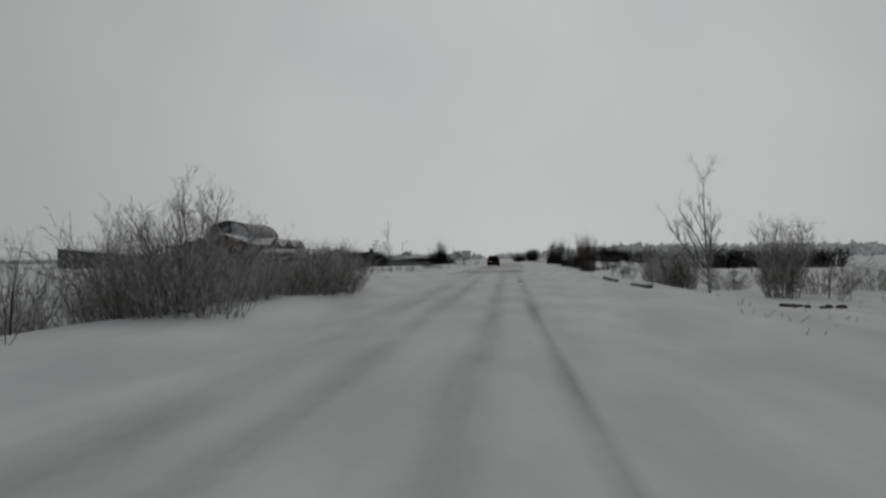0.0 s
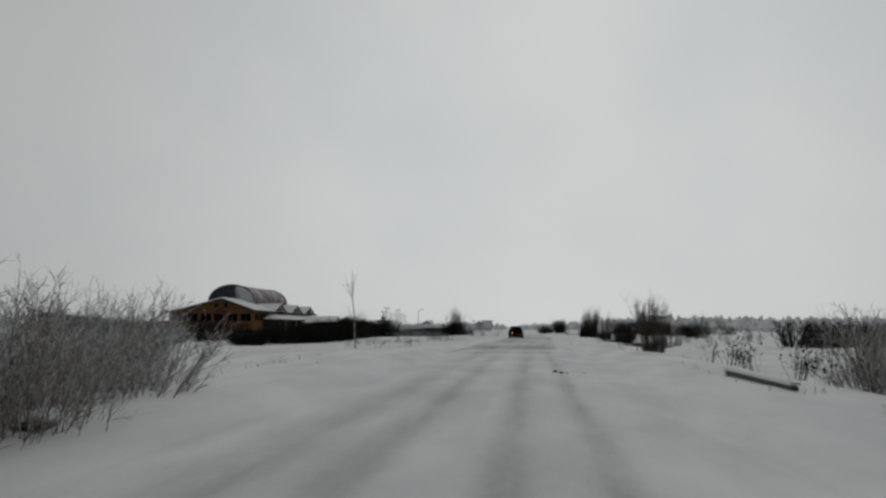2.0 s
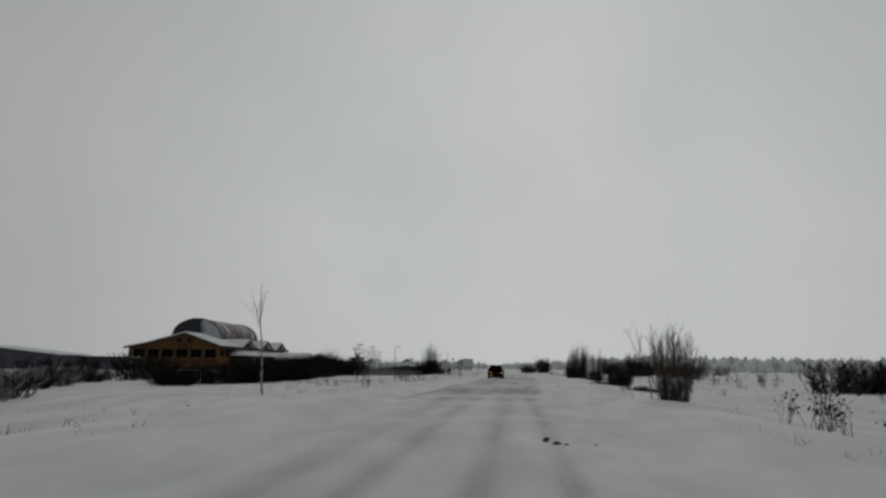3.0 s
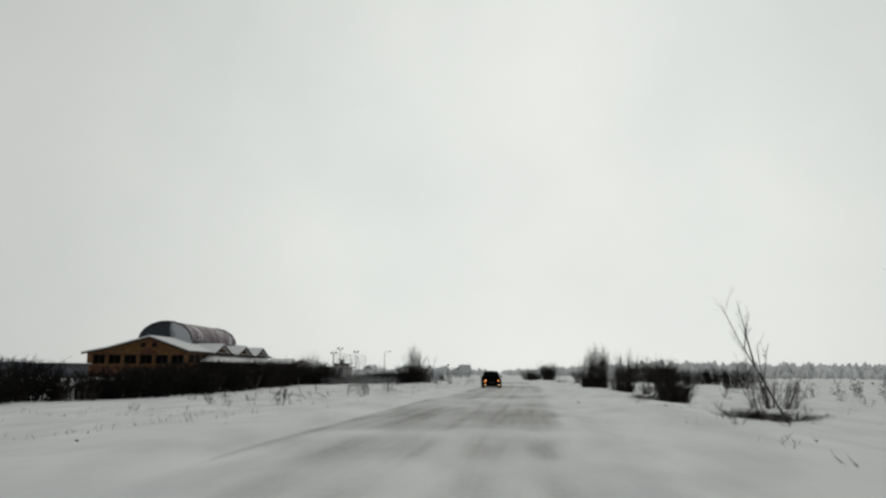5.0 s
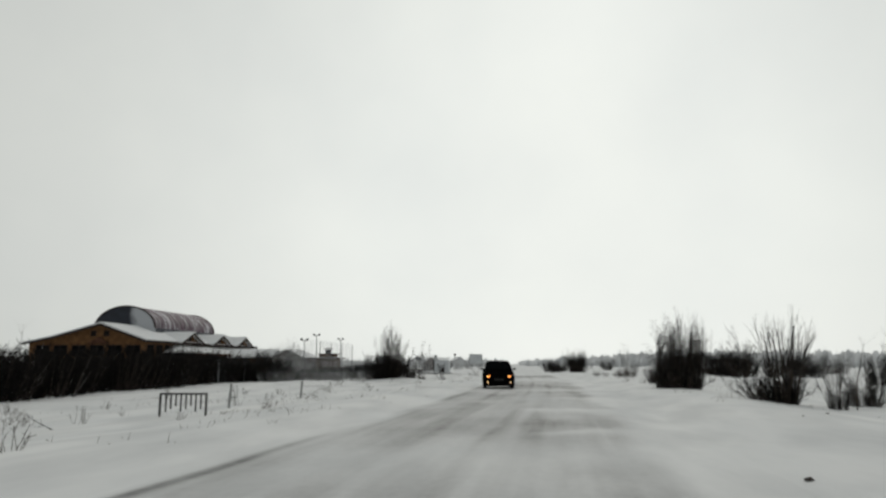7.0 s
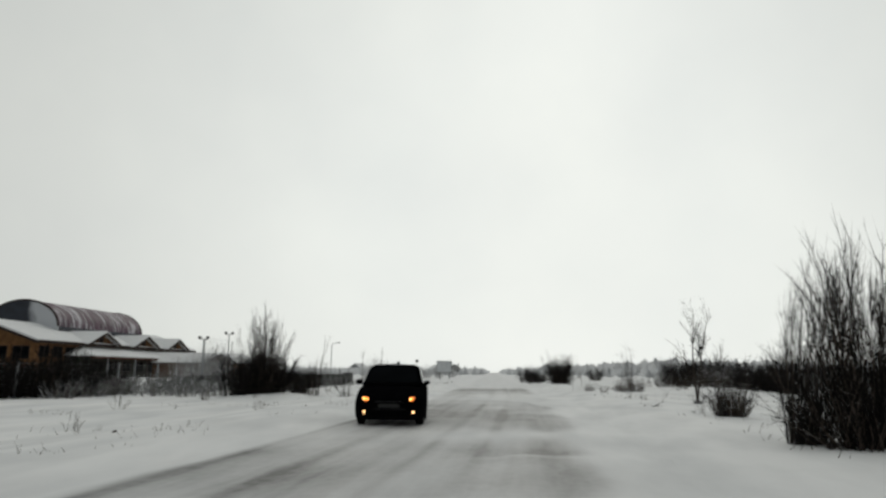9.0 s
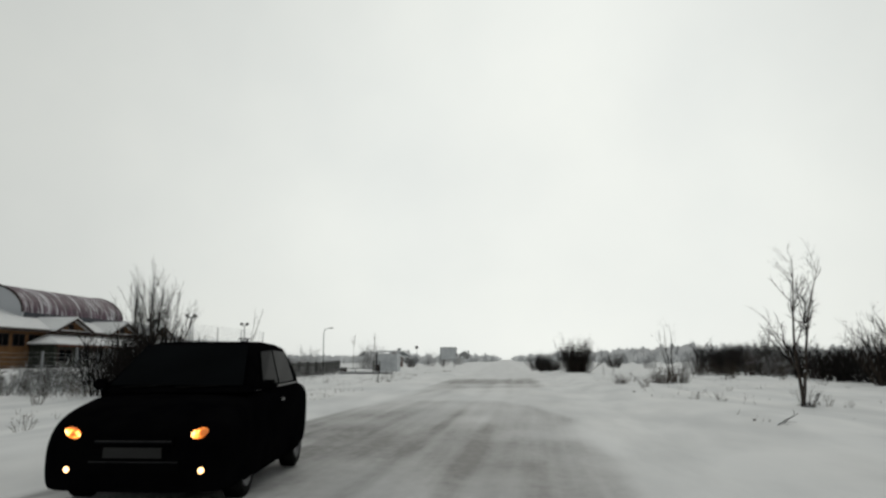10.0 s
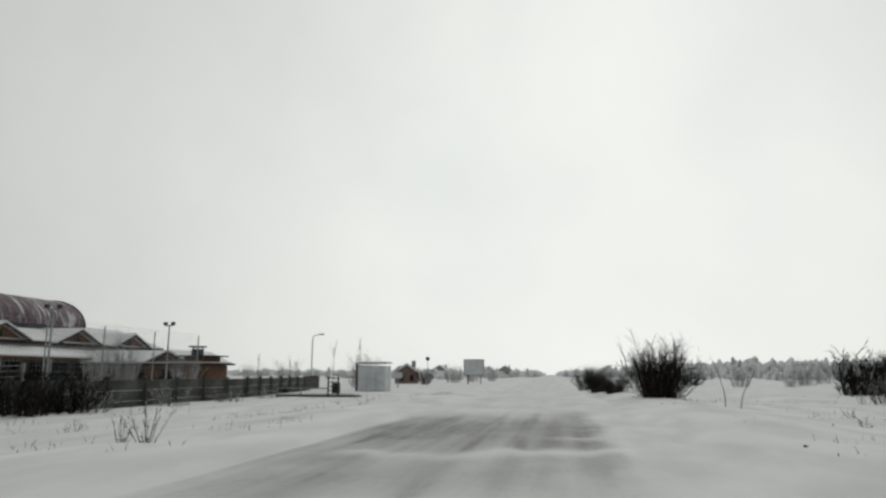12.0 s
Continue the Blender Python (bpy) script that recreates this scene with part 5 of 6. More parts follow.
def house(x, y, w, d, h, wall, label, turn=0.0, name="house"):
    g = root(name, x, y, ground_z(x, y) - 0.3, turn, label, "house", "far houses")
    part("wall", prism([(-w / 2, 0), (w / 2, 0), (w / 2, h), (0, h + w * 0.3), (-w / 2, h)], "y", -d / 2, d / 2), wall, g)
    for s in (-1, 1):
        part("roof", prism([(s * 0.01, h + w * 0.3 + 0.05), (s * (w / 2 + 0.4), h - 0.2), (s * (w / 2 + 0.4), h + 0.05), (s * 0.01, h + w * 0.3 + 0.35)], "y", -d / 2 - 0.4, d / 2 + 0.4), SNOW_CAP, g)
    for s in (-1, 1):
        window(g, s * w * 0.22, -d / 2 - 0.02, h * 0.4, w * 0.16, h * 0.4, "s")
    boxed("chimney", w * 0.2, w * 0.2 + 0.6, 0, 0.6, h + 0.3, h + w * 0.3 + 0.7, GREYWALL, g)


house(-17.0, 222.0, 3.4, 3.0, 1.9, REDHUT, "small red-brown boarded hut with snowy roof", 10, "hut")
rng_h = random.Random(9)
for k, (hx, hy) in enumerate([(-60, 520), (-38, 560), (-22, 500), (-95, 580), (34, 540), (70, 600), (112, 560)]):
    house(hx, hy, 9 + rng_h.random() * 3, 10, 3.4, (GREYWALL, PALE, CONCRETE)[k % 3], "far village house under a snow roof", rng_h.uniform(-30, 30))

# ---- bushes and trees ----
# beside the start of the road
rs = random.Random(15)
fan_stems = [(k * 137.5, 7 + 35 * math.sqrt((k + 0.5) / 15) + rs.uniform(-3, 3), 0, 2.66 - 0.35 * (k / 14) ** 1.5 + rs.uniform(-0.12, 0.12), rs.uniform(0.75, 1.15)) for k in range(15)]
t = limb_tree("roadside_tree", 3, fan_stems, thick=0.026, limbs=20, twigs=6, fine=3, spread=34, bark=BARK_SPOT, twig=TWIG_RED_HAZED, label="round-crowned bare many-stemmed tree with snow-spotted trunks")
put(t, -5.95, 13.3, 40)
sh_red = shrub("thicket_bush", 21, 1.6, 60, base=0.85, fan=44, twigs=12, fine=3, thick=0.009, bend=0.17, bark=BARK_HAZED, twig=TWIG_RED_HAZED, low=0.05, full=2.3, label="dense russet thicket bush half buried in snow", group="left thicket")
put(sh_red, -5.4, 12.4, 0, 1.0, 1.25)
sh_red2 = shrub("thicket_bush", 22, 1.85, 54, base=0.95, fan=46, twigs=12, fine=3, thick=0.009, bend=0.17, bark=BARK_HAZED, twig=TWIG_RED_HAZED, low=0.05, full=2.3, label="grey-brown thicket bush in snow beside the road", group="left thicket")
put(sh_red2, -7.5, 14.6, 60, 1.0)
rng = random.Random(12)
for k in range(28):
    y = 10.5 + k * 0.6
    x = road_x(y) - float(np.interp(y, [16, 21], [5.5, 4.6])) + 0.3 - rng.random() ** 1.8 * 3.0 - (0.8 if y < 16 else 0.0) - (1.5 if y < 12 else 0) - (0.8 if y > 22 else 0)
    again((sh_red, sh_red2)[k % 2], x, y, rng.uniform(0, 360), rng.uniform(0.75, 1.0), rng.uniform(0.85, 1.1) * (1.0 if y < 15 else 0.86))
for k in range(6):
    x, y = -10 - rng.random() * 9, 9 + rng.random() * 26
    again((sh_red, sh_red2)[k % 2], x, y, rng.uniform(0, 360), rng.uniform(0.7, 1.0), rng.uniform(0.5, 0.8))
t2 = tree("sapling", 31, 2.2, 1, limbs=9, twigs=4, thick=0.02, fork=25, lean=0.1, label="thin bare sapling in the snow", group="saplings")
put(t2, -10.0, 13.5, 0)
again(t2, -6.8, 9.4, 120, 0.75)
again(t2, -6.0, 13.2, 200, 0.6)
t3 = limb_tree("roadside_tree", 6, [(200, 6, 0, 4.3, 1.0), (178, 38, 0.16, 2.7, 0.8), (20, 14, 0.2, 2.6, 0.65), (60, 24, 0.3, 2.0, 0.6), (185, 22, 0.34, 2.2, 0.6), (0, 5, 0, 2.2, 0.5), (150, 30, 0.5, 1.4, 0.45)],
              thick=0.045, limbs=10, twigs=6, fine=3, spread=32, bark=BARK_SPOT, twig=TWIG_RED_HAZED, label="slender bare tree with a long side limb behind the verge")
put(t3, 6.9, 22.2, 0, 0.94)
b0 = shrub("willow_bush", 41, 2.5, 100, base=0.5, fan=17, twigs=13, fine=4, thick=0.010, low=0.15, bend=0.12, bark=BARK_HAZED, twig=TWIG_RED_HAZED, full=1.6, label="round bare bush of fine brown twigs", group="right bushes")
put(b0, 9.5, 23.2, 0)
again(t2, 10.4, 22.2, 40, 1.0)
b1 = shrub("thicket_bush", 43, 1.75, 90, base=0.75, fan=22, twigs=12, fine=4, bend=0.14, thick=0.012, low=0.08, bark=BARK_HAZED, twig=TWIG_RED_HAZED, full=1.6, label="dense brown bush behind the bridge rail", group="right bushes")
put(b1, 6.9, 27.6, 0)
again(b1, 7.7, 28.6, 90, 0.85)
again(sh_red, 9.6, 28.5, 90, 0.8, 0.5)
again(sh_red2, 11.5, 25.0, 10, 0.9, 0.6)
again(sh_red, 13.5, 22.0, 190, 0.9, 0.7)
again(sh_red2, 14.5, 27.0, 190, 1.0, 0.7)
# pale pole sapling on the left verge
t4 = limb_tree("sapling", 52, [(180, 1.5, 0, 3.35, 1.0), (170, 15, 0.66, 0.95, 0.5), (15, 13, 0.7, 0.9, 0.5), (80, 16, 0.76, 0.6, 0.4)], thick=0.036, limbs=3, twigs=2, fine=1, spread=16, bark=BIRCH, twig=BARK,
              label="slim sapling with a pale trunk and forked tip", group="saplings")
put(t4, -6.0, 42.6, 0, tilt=(0, -6))
# willow bush on the right verge, then more along the way
w1 = willow("willow_bush", 61, 2.85, 74, base=0.44, fan=12.5, thick=0.012, arms=6, fine=2, mound=110, mound_h=0.4, label="upright willow bush of straight bare stems", group="right bushes")
put(w1, 6.58, 46.8, 0, 0.95, 0.98)
again(t2, 5.9, 47.3, 30, 1.05, tilt=(0, -12))
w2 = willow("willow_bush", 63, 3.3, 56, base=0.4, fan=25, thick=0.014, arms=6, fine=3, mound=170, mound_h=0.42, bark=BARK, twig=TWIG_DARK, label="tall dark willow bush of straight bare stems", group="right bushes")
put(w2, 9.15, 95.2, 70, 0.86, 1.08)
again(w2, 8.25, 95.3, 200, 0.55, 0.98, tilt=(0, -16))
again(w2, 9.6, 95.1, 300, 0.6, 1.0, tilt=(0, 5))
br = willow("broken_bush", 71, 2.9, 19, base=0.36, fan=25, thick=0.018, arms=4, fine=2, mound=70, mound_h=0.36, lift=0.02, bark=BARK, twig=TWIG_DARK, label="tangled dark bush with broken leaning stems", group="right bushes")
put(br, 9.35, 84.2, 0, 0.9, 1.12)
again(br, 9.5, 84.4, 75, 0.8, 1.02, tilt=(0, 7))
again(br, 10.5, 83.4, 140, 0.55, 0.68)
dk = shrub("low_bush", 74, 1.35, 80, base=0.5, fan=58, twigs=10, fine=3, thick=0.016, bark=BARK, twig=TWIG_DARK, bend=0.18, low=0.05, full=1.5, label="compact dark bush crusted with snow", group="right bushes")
put(dk, 8.8, 70.3, 0, 0.95, 1.0)
again(dk, 9.25, 70.6, 100, 0.72, 1.2)
again(dk, 7.9, 71.3, 20, 0.6, 0.22)
again(dk, 8.4, 69.9, 120, 0.5, 0.25)
again(dk, 11.9, 84.9, 200, 0.7, 0.8)
again(dk, 9.3, 85.0, 30, 0.9, 0.7)
again(dk, 8.9, 94.6, 30, 1.1, 0.9)
again(dk, -8.1, 118.0, 60, 1.4, 1.7)
again(t2, 10.9, 83.4, 0, 1.0)
again(dk, 8.3, 58.2, 15, 0.85, 0.2)
again(dk, 9.4, 59.5, 80, 1.0, 0.22)
again(dk, 7.5, 57.4, 180, 0.7, 0.25)
again(sh_red2, 9.0, 33.5, 80, 0.8, 0.35)
t5 = limb_tree("leaning_sapling", 8, [(180, 21, 0, 3.75, 1.0), (180, 9, 0.5, 1.75, 0.75), (10, 6, 0.62, 1.1, 0.5)], thick=0.034, limbs=5, twigs=3, fine=1, spread=22, bark=BARK, twig=TWIG_DARK,
              label="bare forked sapling leaning over a brush heap", category="sapling")
put(t5, 8.68, 57.3, 0, 1.0, 0.96)
t6 = tree("bare_tree", 9, 3.6, 3, limbs=14, twigs=8, thick=0.05, fork=30, lean=0.2, start=0.15, bark=BARK, twig=TWIG_DARK, label="dark crooked small tree in the field")
put(t6, 24.0, 107.0, 0, tilt=(0, 10))
t7 = limb_tree("birch_tree", 14, [(180, 2, 0, 4.3, 1.0), (0, 5, 0.04, 4.2, 0.9), (200, 30, 0.25, 1.5, 0.45), (0, 24, 0.4, 1.2, 0.4)], thick=0.055, limbs=15, twigs=5, fine=2, spread=40, bark=BARK, twig=TWIG_DARK, label="two-stemmed snow-flecked bare young tree in deep snow")
put(t7, 12.15, 115.2, 0)
again(br, 12.0, 114.7, 40, 0.36, 0.22)
t8 = tree("sapling", 19, 2.4, 1, limbs=4, twigs=2, thick=0.022, fork=15, lean=0.12, start=0.5, wander=0.22, label="single crooked leafless sapling", group="saplings")
put(t8, 10.7, 107.6, 0)
fr = shrub("frosted_bush", 81, 1.2, 60, base=0.35, fan=60, twigs=7, fine=3, thick=0.014, bark=BARK, twig=TWIG, bend=0.16, low=0.15, label="low spiky bush dusted with snow", group="right bushes")
put(fr, 9.25, 101.9, 0, 0.74)
again(dk, 9.35, 102.1, 100, 0.55, 0.72)
again(br, 9.0, 101.9, 200, 0.3, 0.34, tilt=(0, -24))
t9 = tree("forked_sapling", 23, 3.2, 3, limbs=8, twigs=5, thick=0.032, fork=14, lean=0.24, start=0.3, bark=BARK, twig=TWIG_DARK, label="forked bare sapling standing in a frosted brush clump", category="sapling")
put(t9, 12.7, 133.6, 30, tilt=(0, -9))
again(fr, 12.2, 132.8, 30, 1.0)
again(fr, 13.2, 133.6, 130, 0.85, 1.0)
again(fr, 11.6, 131.6, 200, 0.7, 0.5)
again(fr, 8.9, 126.0, 250, 0.45)
again(t8, 10.8, 146.5, 0, 0.9)
again(t8, 11.6, 147.2, 90, 0.9, tilt=(0, -10))
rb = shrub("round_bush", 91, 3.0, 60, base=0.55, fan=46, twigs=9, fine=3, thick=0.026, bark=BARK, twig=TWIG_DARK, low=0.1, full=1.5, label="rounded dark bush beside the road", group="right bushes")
put(rb, 9.7, 154.4, 0, 0.98, 1.0)
again(rb, 9.8, 154.8, 130, 0.9, 0.85)
again(dk, 9.7, 154.3, 40, 1.55, 1.75)
again(dk, 7.7, 170.5, 140, 0.9, 1.15)
again(dk, 8.3, 163.2, 240, 0.9, 0.75)
again(rb, 8.2, 163.5, 60, 0.6, 0.45)
again(rb, 7.6, 171.0, 160, 0.65, 0.62)
again(rb, 7.2, 180.0, 260, 0.8, 0.65)
again(rb, 19.9, 204.0, 20, 1.15, 0.8)
again(rb, 21.3, 153.8, 20, 0.95, 0.9)
again(rb, 25.2, 156.3, 130, 1.0, 1.0)
again(t6, 25.4, 156.0, 80, 1.3)
again(t6, 28.6, 157.0, 190, 0.95)
again(rb, 22.6, 131.5, 40, 1.05, 1.2)
again(t6, 23.4, 132.0, 20, 1.0)
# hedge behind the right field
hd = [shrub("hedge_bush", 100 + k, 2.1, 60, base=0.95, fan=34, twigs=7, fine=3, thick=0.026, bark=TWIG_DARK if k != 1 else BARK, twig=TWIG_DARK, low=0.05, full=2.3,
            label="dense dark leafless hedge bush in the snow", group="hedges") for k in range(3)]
hr = [shrub("hedge_bush", 110 + k, 2.1, 46, base=0.95, fan=36, twigs=7, fine=3, thick=0.022, bark=BARK, twig=TWIG_HEDGE, low=0.05, full=1.4,
            label="brown leafless hedge bush dusted with snow", group="hedges") for k in range(3)]
put(hr[0], 19.8, 154.2, 0, 0.85, 0.75)
put(hr[1], 22.9, 154.6, 50, 1.0, 1.1)
put(hr[2], 24.0, 150.5, 110, 1.0, 0.9)
put(hd[0], -18.3, 119.0, 30, 1.1, 1.1)
put(hd[1], -19.0, 117.0, 120, 1.2, 1.2)
put(hd[2], -19.8, 120.5, 210, 1.1, 1.1)
for k in range(11):
    again(hr[k % 3], 24.2 + k * 2.0, 155.0 + k * 0.5 + rng.uniform(-1, 1), rng.uniform(0, 360), rng.uniform(0.9, 1.2), rng.uniform(0.9, 1.3))
for k, (x, y) in enumerate([(24.8, 146.0), (24.4, 142.2), (23.9, 138.8), (24.4, 136.0), (26.5, 131.6), (28.8, 131.0)]):
    again(hd[k % 3], x, y, k * 71, 1.3, rng.uniform(0.95, 1.2))
for k in range(13):
    again((hd[1], hr[0], hd[2])[k % 3], 19.0 + k * 0.95, 63.5 + rng.uniform(-0.8, 0.8), rng.uniform(0, 360), rng.uniform(1.0, 1.2), rng.uniform(0.75, 0.95))
# brush that runs off from the verge towards the sheds
rb_ = random.Random(29)
for k in range(26):
    q = k / 25
    y = 33.4 + 43 * q ** 1.4
    x = float(np.interp(y, [33.4, 38, 47.5, 56.5, 66, 77], [-11.0, -14.1, -18.5, -22.7, -26.5, -31])) + rb_.uniform(-0.5, 0.4)
    again((hr[1], hd[0], hr[2])[k % 3], x, y, rb_.uniform(0, 360), 0.75 + 0.4 * q, rb_.uniform(0.85, 1.15) * float(np.interp(y, [33, 47, 60, 75], [0.76, 0.62, 0.55, 0.5])))
hf = [shrub("low_bush", 130 + k, 2.0, 34, base=0.9, fan=40, twigs=7, fine=3, thick=0.02, bark=BARK_HAZED, twig=TWIG_GREY, low=0.05, full=1.4,
            label="low grey brush half buried in drifted snow", group="low brush") for k in range(3)]
put(hf[0], -15.8, 127.5, 0, 0.9, 0.4)
put(hf[1], -14.2, 135.5, 50, 0.9, 0.4)
put(hf[2], -13.1, 141.0, 110, 0.9, 0.4)
for k in range(8):
    again(hd[k % 3], 24.2 + k * 1.5, 168.5 + k * 1.7, k * 71, 1.5, rng.uniform(1.1, 1.5))
again(hd[0], 23.3, 107.3, 0, 0.75, 0.9)
again(hr[1], 24.2, 106.6, 0, 0.8, 1.2, tilt=(0, 12))
again(hr[0], 11.5, 66.0, 45, 0.75, 0.65)
rl = random.Random(61)
for k in range(16):
    y = 117 + k * 1.6
    again((hd[k % 3], hr[k % 3], hf[k % 3])[k * 2 % 3], float(np.interp(y, [116, 142], [-17.6, -13.6])) - rl.uniform(0.0, 1.0), y, rl.uniform(0, 360), rl.uniform(0.8, 1.1), rl.uniform(0.5, 0.72))
# left hedge before the sports hall
HEDGE = [(-19.6, 65), (-17.6, 74), (-17.4, 80), (-18.5, 92), (-20.5, 112), (-19.3, 123)]
for (x0, y0), (x1, y1) in zip(HEDGE, HEDGE[1:]):
    n = max(2, round(math.hypot(x1 - x0, y1 - y0) / 1.0))
    for k in range(n):
        q = k / n
        again(hd[(k * 2) % 3], x0 + (x1 - x0) * q + rng.uniform(-0.7, 0.7), y0 + (y1 - y0) * q, rng.uniform(0, 360), rng.uniform(1.0, 1.3),
              rng.uniform(0.92, 1.08) * float(np.interp(y0 + (y1 - y0) * q, [65, 74, 82, 93, 112, 123], [0.55, 0.76, 0.95, 1.08, 1.1, 0.6])))
for k in range(5):
    again(hd[k % 3], -23 - rng.random() * 10, 70 + k * 5.5, rng.uniform(0, 360), 1.3, rng.uniform(0.8, 1.15))
for k in range(9):
    y = 116 + k * 2.2
    again(hf[k % 3], float(np.interp(y, [116, 142, 170], [-17.2, -12.9, -14.8])) - rng.uniform(-0.1, 0.7), y, rng.uniform(0, 360), rng.uniform(0.7, 1.0), rng.uniform(0.42, 0.6))
for k in range(10):
    y = 123 + k * 1.15
    again(hf[k % 3], float(np.interp(y, [116, 142, 170], [-16.4, -12.6, -14.4])) - rng.uniform(-0.4, 0.5), y, rng.uniform(0, 360), rng.uniform(0.8, 1.0), rng.uniform(0.36, 0.55))
for k in range(5):
    y = 131 + k * 3.1
    again(hd[k % 3], -14.3 - rng.uniform(0, 0.8), y, rng.uniform(0, 360), rng.uniform(1.1, 1.4), rng.uniform(0.6, 0.75))
for k in range(6):
    y = 131.5 + k * 5.3 + rng.uniform(-1, 1)
    again(hf[k % 3], -11.6 + rng.uniform(0, 0.3), y, rng.uniform(0, 360), rng.uniform(0.6, 0.9), rng.uniform(0.3, 0.5))
for k in range(6):
    again(hd[k % 3], -11.7 - rng.uniform(0, 0.3), 130.5 + k * 2.2, rng.uniform(0, 360), rng.uniform(0.7, 1.0), rng.uniform(0.6, 0.75))
# far left bush by the bend
again(w2, -7.95, 118.0, 150, 1.15, 1.34, label="tall upright willow bush with a dark base")
again(hd[0], -7.8, 118.3, 40, 0.85, 1.0)
again(hd[2], -8.9, 117.6, 200, 0.95, 1.0)
for k, (x, y) in enumerate([(-9.6, 119.4), (-10.9, 120.6), (-12.1, 119.2), (-13.4, 121.3), (-14.6, 119.8)]):
    again(hf[k % 3], x, y, k * 63, 1.0, 0.5)
t10 = limb_tree("sapling", 53, [(180, 1.0, 0, 3.1, 1.0), (10, 24, 0.6, 1.3, 0.7)], thick=0.024, limbs=5, twigs=2, fine=1, spread=20, bark=BARK, twig=TWIG_HEDGE, label="thin dark sapling with a slanting side limb", group="saplings")
put(t10, -6.35, 122.5, 0, 1.0, 1.13)
sn = willow("broken_bush", 75, 1.9, 7, base=0.22, fan=40, thick=0.02, arms=4, fine=1, mound=10, mound_h=0.3, lift=0.0, bark=BARK, twig=TWIG_DARK, label="snapped dark branches leaning out of the snow", group="snags")
put(sn, -3.9, 118.5, 0, 1.0, 0.9, tilt=(0, -18))
again(sn, -5.6, 118.7, 120, 0.85, 0.85)
again(sn, -1.95, 130.5, 60, 0.5, 0.42)
again(dk, -6.8, 120.3, 60, 0.7, 0.9)
again(br, -6.7, 120.2, 60, 0.45, 0.5)
again(sn, -2.5, 130.6, 200, 0.36, 0.3)
again(t2, -4.3, 121.0, 0, 0.55, tilt=(20, 0))
# bushes further along the left, haze painted into their pale twigs
fz = shrub("frosted_bush", 120, 2.6, 40, base=0.8, fan=26, twigs=8, fine=2, thick=0.02, bark=TWIG_HAZE, twig=TWIG_HAZE, low=0.1, label="bush at the field edge, paled with painted haze", group="frosted bushes")
put(fz, -26.0, 188.0, 0)
for k, (x, y, s) in enumerate([(-13, 186, 1.2), (-14.5, 189, 1.5), (-18, 200, 1.1), (-25, 195, 1.3), (-12, 236, 1.3), (-8, 262, 1.2), (-10.5, 250, 1.2),
                               (10, 215, 1.0), (12, 240, 1.2), (11, 262, 1.3), (16, 232, 1.2), (24, 198, 1.0), (30, 201, 0.9), (36, 215, 1.4), (45, 235, 1.4), (-30, 182, 1.3), (-26.5, 150, 1.2), (-25.0, 152, 1.0), (-19.6, 134, 0.9)]):
    again(fz, x, y, k * 47, s, s * 0.95)
for k, (x, y, w, h) in enumerate([(-38.0, 180.0, 1.3, 1.85), (-36.4, 181.2, 1.4, 2.15), (-35.0, 180.2, 1.2, 1.6), (-36.8, 179.0, 1.1, 1.5)]):
    again(fz, x, y, k * 83, w, h)
again(t2, -18.6, 90.0, 0, 1.35, 1.55)
again(t2, -17.6, 89.0, 100, 1.1, 1.25, tilt=(0, 14))
again(t2, -19.6, 88.0, 200, 1.1, 1.2)
again(rb, -12.4, 212.0, 60, 0.8, 0.75)
again(t4, -15.5, 182.0, 30, 1.2, 1.4)
again(t4, -12.4, 180.0, 90, 1.2, 1.5)
again(t4, -21.0, 178.0, 90, 1.0, 1.0)

# ---- dry weeds in the snow ----
def weed(seed, h, n, heads):
    r = random.Random(seed)
    top = root("weed_clump", 0, 0, 0, 0, "dry brown weed stalks sticking out of snow", "weeds", "dry weeds")
    a = Sticks()
    b = bmesh.new()
    for _ in range(n):
        ang, tl = r.uniform(0, 6.28), radians(r.uniform(5, 40))
        d = Vector((math.cos(ang) * math.sin(tl), math.sin(ang) * math.sin(tl), math.cos(tl)))
        p = sway(r, Vector((r.uniform(-0.15, 0.15), r.uniform(-0.15, 0.15), -0.08)), d, h * r.uniform(0.5, 1), 4, 0.14)
        a.rod(p, 0.008, 0.004)
        for _ in range(3):
            q, e = side_shoot(r, p, r.uniform(0.4, 0.95), radians(r.uniform(25, 50)))
            w = sway(r, q, e, h * r.uniform(0.1, 0.25), 2, 0.1)
            a.rod(w, 0.004, 0.003)
            if heads:
                s = bmesh.ops.create_icosphere(b, subdivisions=1, radius=r.uniform(0.015, 0.04))
                bmesh.ops.translate(b, verts=s["verts"], vec=w[-1])
    tagged(a.mesh("stalk", WEED, top), kind="stuff")
    if heads:
        tagged(part("seed_head", b, TWIG_DARK, top), kind="stuff")
    else:
        b.free()
    return top


wd = [weed(1, 1.15, 9, True), weed(2, 0.8, 8, False), weed(3, 0.55, 10, False)]
put(wd[0], 7.4, 33.0, 0)
put(wd[1], -6.0, 8.0, 0)
put(wd[2], -5.0, 72.0, 0)
rng = random.Random(77)
for k in range(26):
    y = 26 + rng.random() * 16
    again(wd[rng.choice((0, 0, 1))], road_x(y) + 6.4 + rng.random() * 7, y, rng.uniform(0, 360), rng.uniform(0.7, 1.1))
for k in range(16):
    y = 6 + rng.random() * 20
    again(wd[rng.choice((1, 2))], road_x(y) - 6.2 - rng.random() * 5, y, rng.uniform(0, 360), rng.uniform(0.7, 1.1))
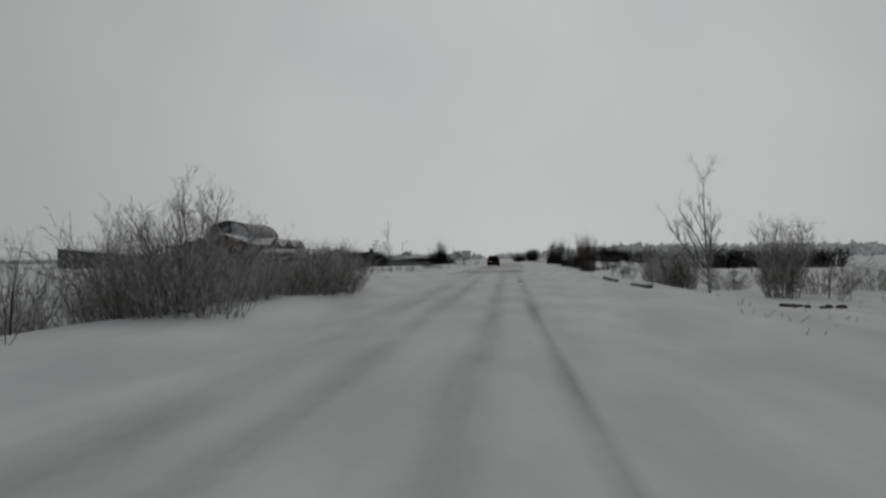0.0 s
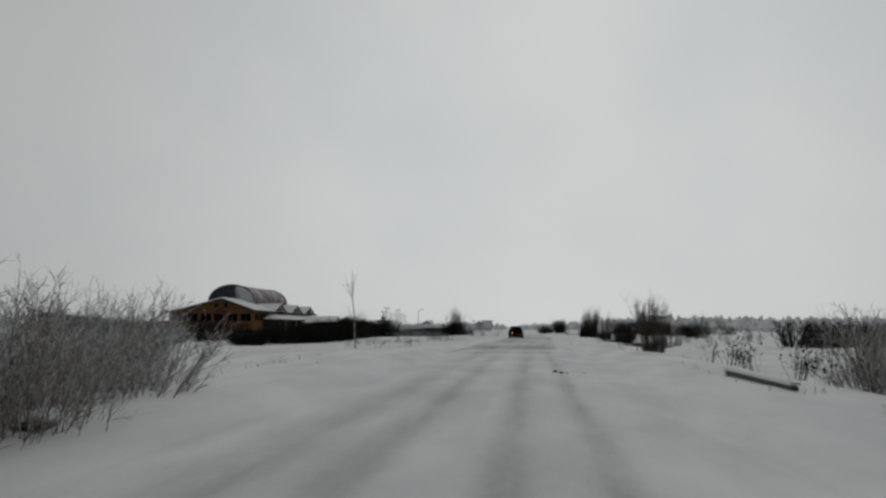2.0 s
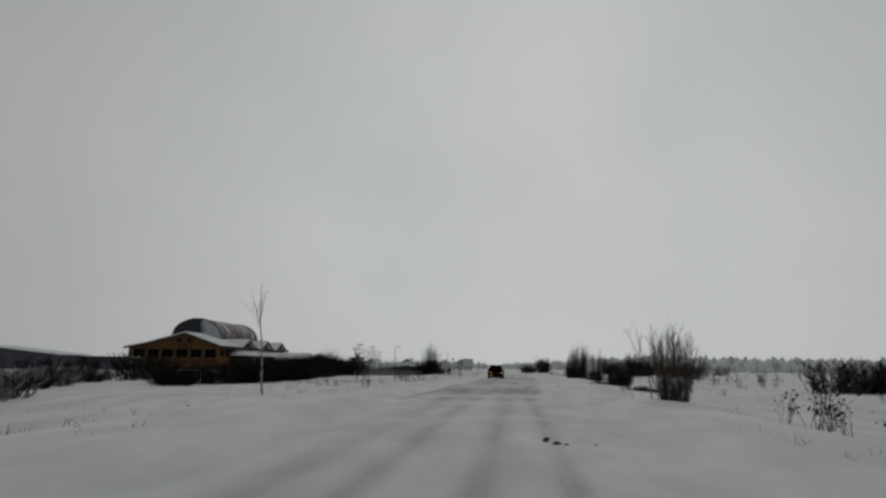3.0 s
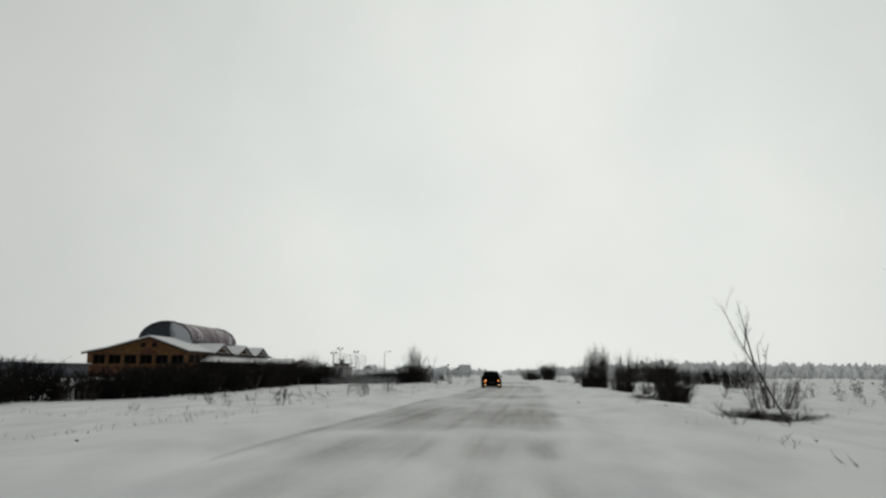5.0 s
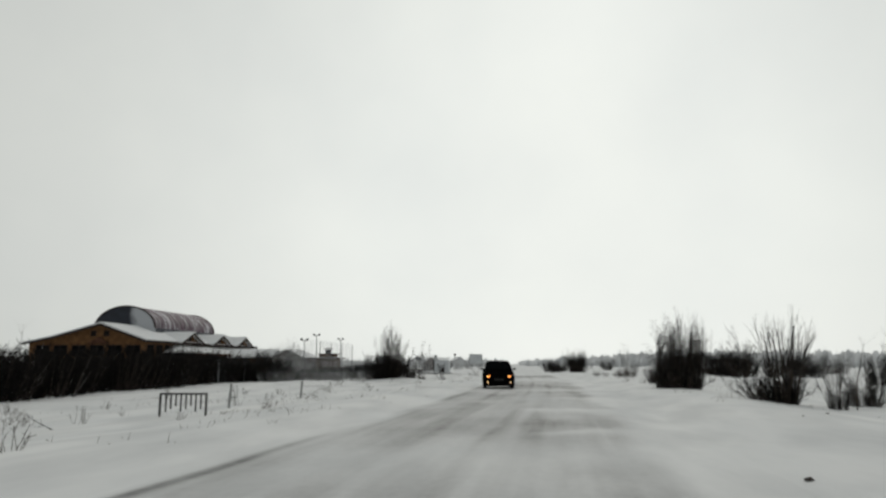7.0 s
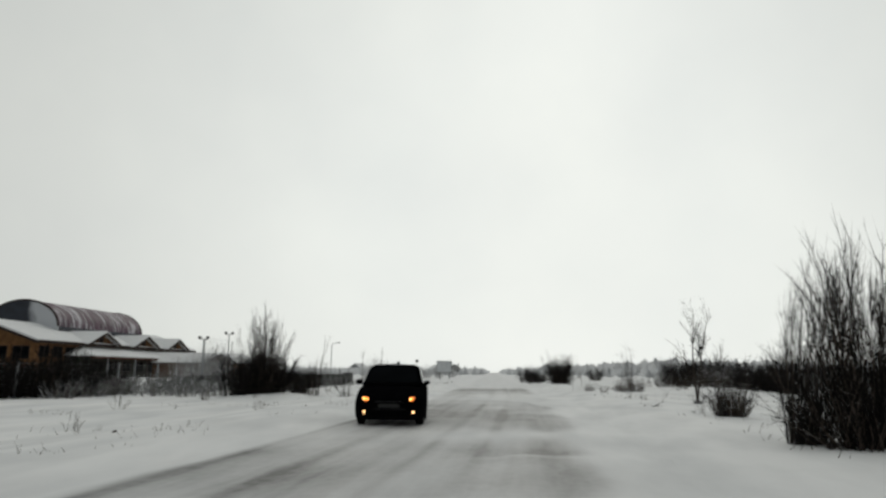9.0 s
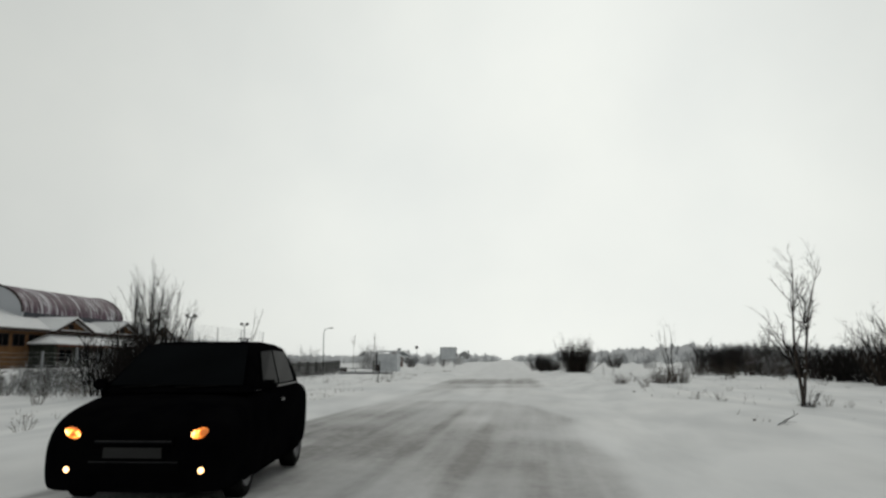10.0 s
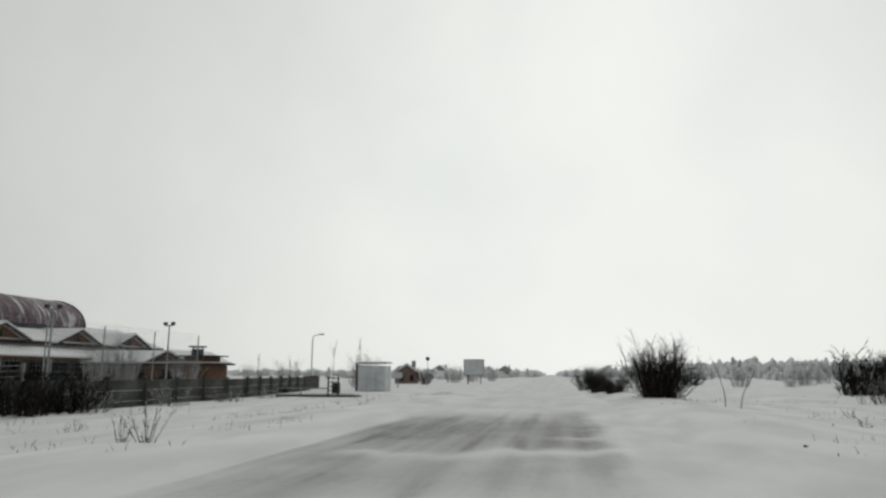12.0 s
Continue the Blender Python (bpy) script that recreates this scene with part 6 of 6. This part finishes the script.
for k in range(14):
    y = 10 + rng.random() * 14
    again(wd[rng.choice((1, 2))], road_x(y) + 8.4 + rng.random() * 7, y, rng.uniform(0, 360), rng.uniform(0.7, 1.1))
for x, y, s in ((-10.3, 68.8, 0.75), (-7.5, 67.3, 0.9), (-10.75, 67.9, 0.55), (-7.9, 67.8, 0.6)):
    again(wd[0], x, y, x * 90, s)
for k in range(14):
    again(wd[(1, 2)[k % 2]], -9.6 - 0.28 * k + rng.uniform(-0.6, 0.6), 78.5 + 0.3 * k + rng.uniform(-1, 1), k * 50, 0.55)
for k in range(30):
    y = 58 + rng.random() * 80
    again(wd[rng.choice((1, 2, 2))], road_x(y) - 6.8 - rng.random() ** 0.7 * 8, y, rng.uniform(0, 360), rng.uniform(0.6, 1.1))
for k in range(9):
    y = 66 + rng.random() * 24
    again(wd[rng.choice((0, 1, 2))], road_x(y) - 8.0 - rng.random() * 6, y, rng.uniform(0, 360), rng.uniform(0.45, 0.8))
for k in range(46):
    y = 50 + rng.random() * 95
    again(wd[rng.choice((1, 2, 2))], road_x(y) + 5.2 + rng.random() * 11, y, rng.uniform(0, 360), rng.uniform(0.5, 1.0))
for k in range(12):
    again(wd[0], 13 + rng.random() * 10, 72 + rng.random() * 14, rng.uniform(0, 360), rng.uniform(0.9, 1.3))
for k in range(18):
    again(wd[0], 17 + rng.random() * 8, 138 + rng.random() * 16, rng.uniform(0, 360), rng.uniform(0.9, 1.2))

def stubble():
    """Tips of grass and dead weeds that prick through the verge snow in patches."""
    r = random.Random(52)
    a = Sticks()
    while len(a.f) < 26000:
        y = r.uniform(4, 165)
        side = r.choice((-1, -1, 1))
        d = side * (5.0 + 11.0 * r.random() ** 1.3)
        x = road_x(y) + d
        if noise.noise((x * 0.33, y * 0.22, 7.1)) + 0.5 * noise.noise((x * 1.1, y * 0.9, 3.7)) < 0.16 + r.uniform(-0.1, 0.1):
            continue
        z = ground_z(x, y)
        for _ in range(r.randint(1, 4)):
            p = Vector((x + r.gauss(0, 0.12), y + r.gauss(0, 0.12), z - 0.03))
            e = Vector((r.gauss(0, 0.5), r.gauss(0, 0.5), 1.0))
            a.shoot(sway(r, p, e, r.uniform(0.06, 0.24), 2, 0.25), r.uniform(0.004, 0.009))
    tagged(a.mesh("grass_stubble", WEED, None), "dry grass tips pricking through the verge snow", "grass", kind="stuff")


stubble()

# ---- woods on the horizon ----
def far_woods():
    r = random.Random(5)
    verts, faces = [], []
    def one(x, y, h, w, n):
        for _ in range(n):
            a = r.uniform(0, 6.28)
            q = r.random()
            bx, by = x + math.cos(a) * w * 0.25 * q, y + math.sin(a) * w * 0.25 * q
            tx, ty = x + math.cos(a) * w * q * 0.8, y + math.sin(a) * w * q * 0.8
            tz = h * (1.05 - 0.5 * q) * r.uniform(0.6, 1.0)
            s = w * r.uniform(0.10, 0.2)
            i = len(verts)
            verts.extend([(bx - s, by, -0.3), (bx + s, by, -0.3), (tx + s * 1.1, ty, tz * 0.7), (tx + s * 0.6, ty, tz * 0.93), (tx, ty, tz), (tx - s * 0.7, ty, tz * 0.9), (tx - s * 1.1, ty, tz * 0.62)])
            faces.append(tuple(range(i, i + 7)))
    for k in range(1500):
        x = r.uniform(-620, 640)
        y = 470 + r.uniform(0, 260) + abs(x) * 0.05
        if abs(x - road_x(y)) < 7:
            continue
        rise = ease(0, 120, x)
        one(x, y, r.uniform(3.8, 5.0) + rise * r.uniform(5.4, 7.4), r.uniform(3.5, 6.5) + rise * 5.0, 12)
    for k in range(240):
        x = r.uniform(40, 330)
        y = 300 + r.uniform(0, 140)
        one(x, y, r.uniform(2.5, 5.5), r.uniform(1.5, 3.2), 14)
    for k in range(90):
        x = r.uniform(-70, -14)
        y = 300 + r.uniform(0, 140)
        one(x, y, r.uniform(1.5, 3.6), r.uniform(1.2, 2.6), 14)
    tagged(raw("far_woods", verts, faces, FAR), "woods along the horizon, pale with painted haze", "woods", kind="stuff")


far_woods()
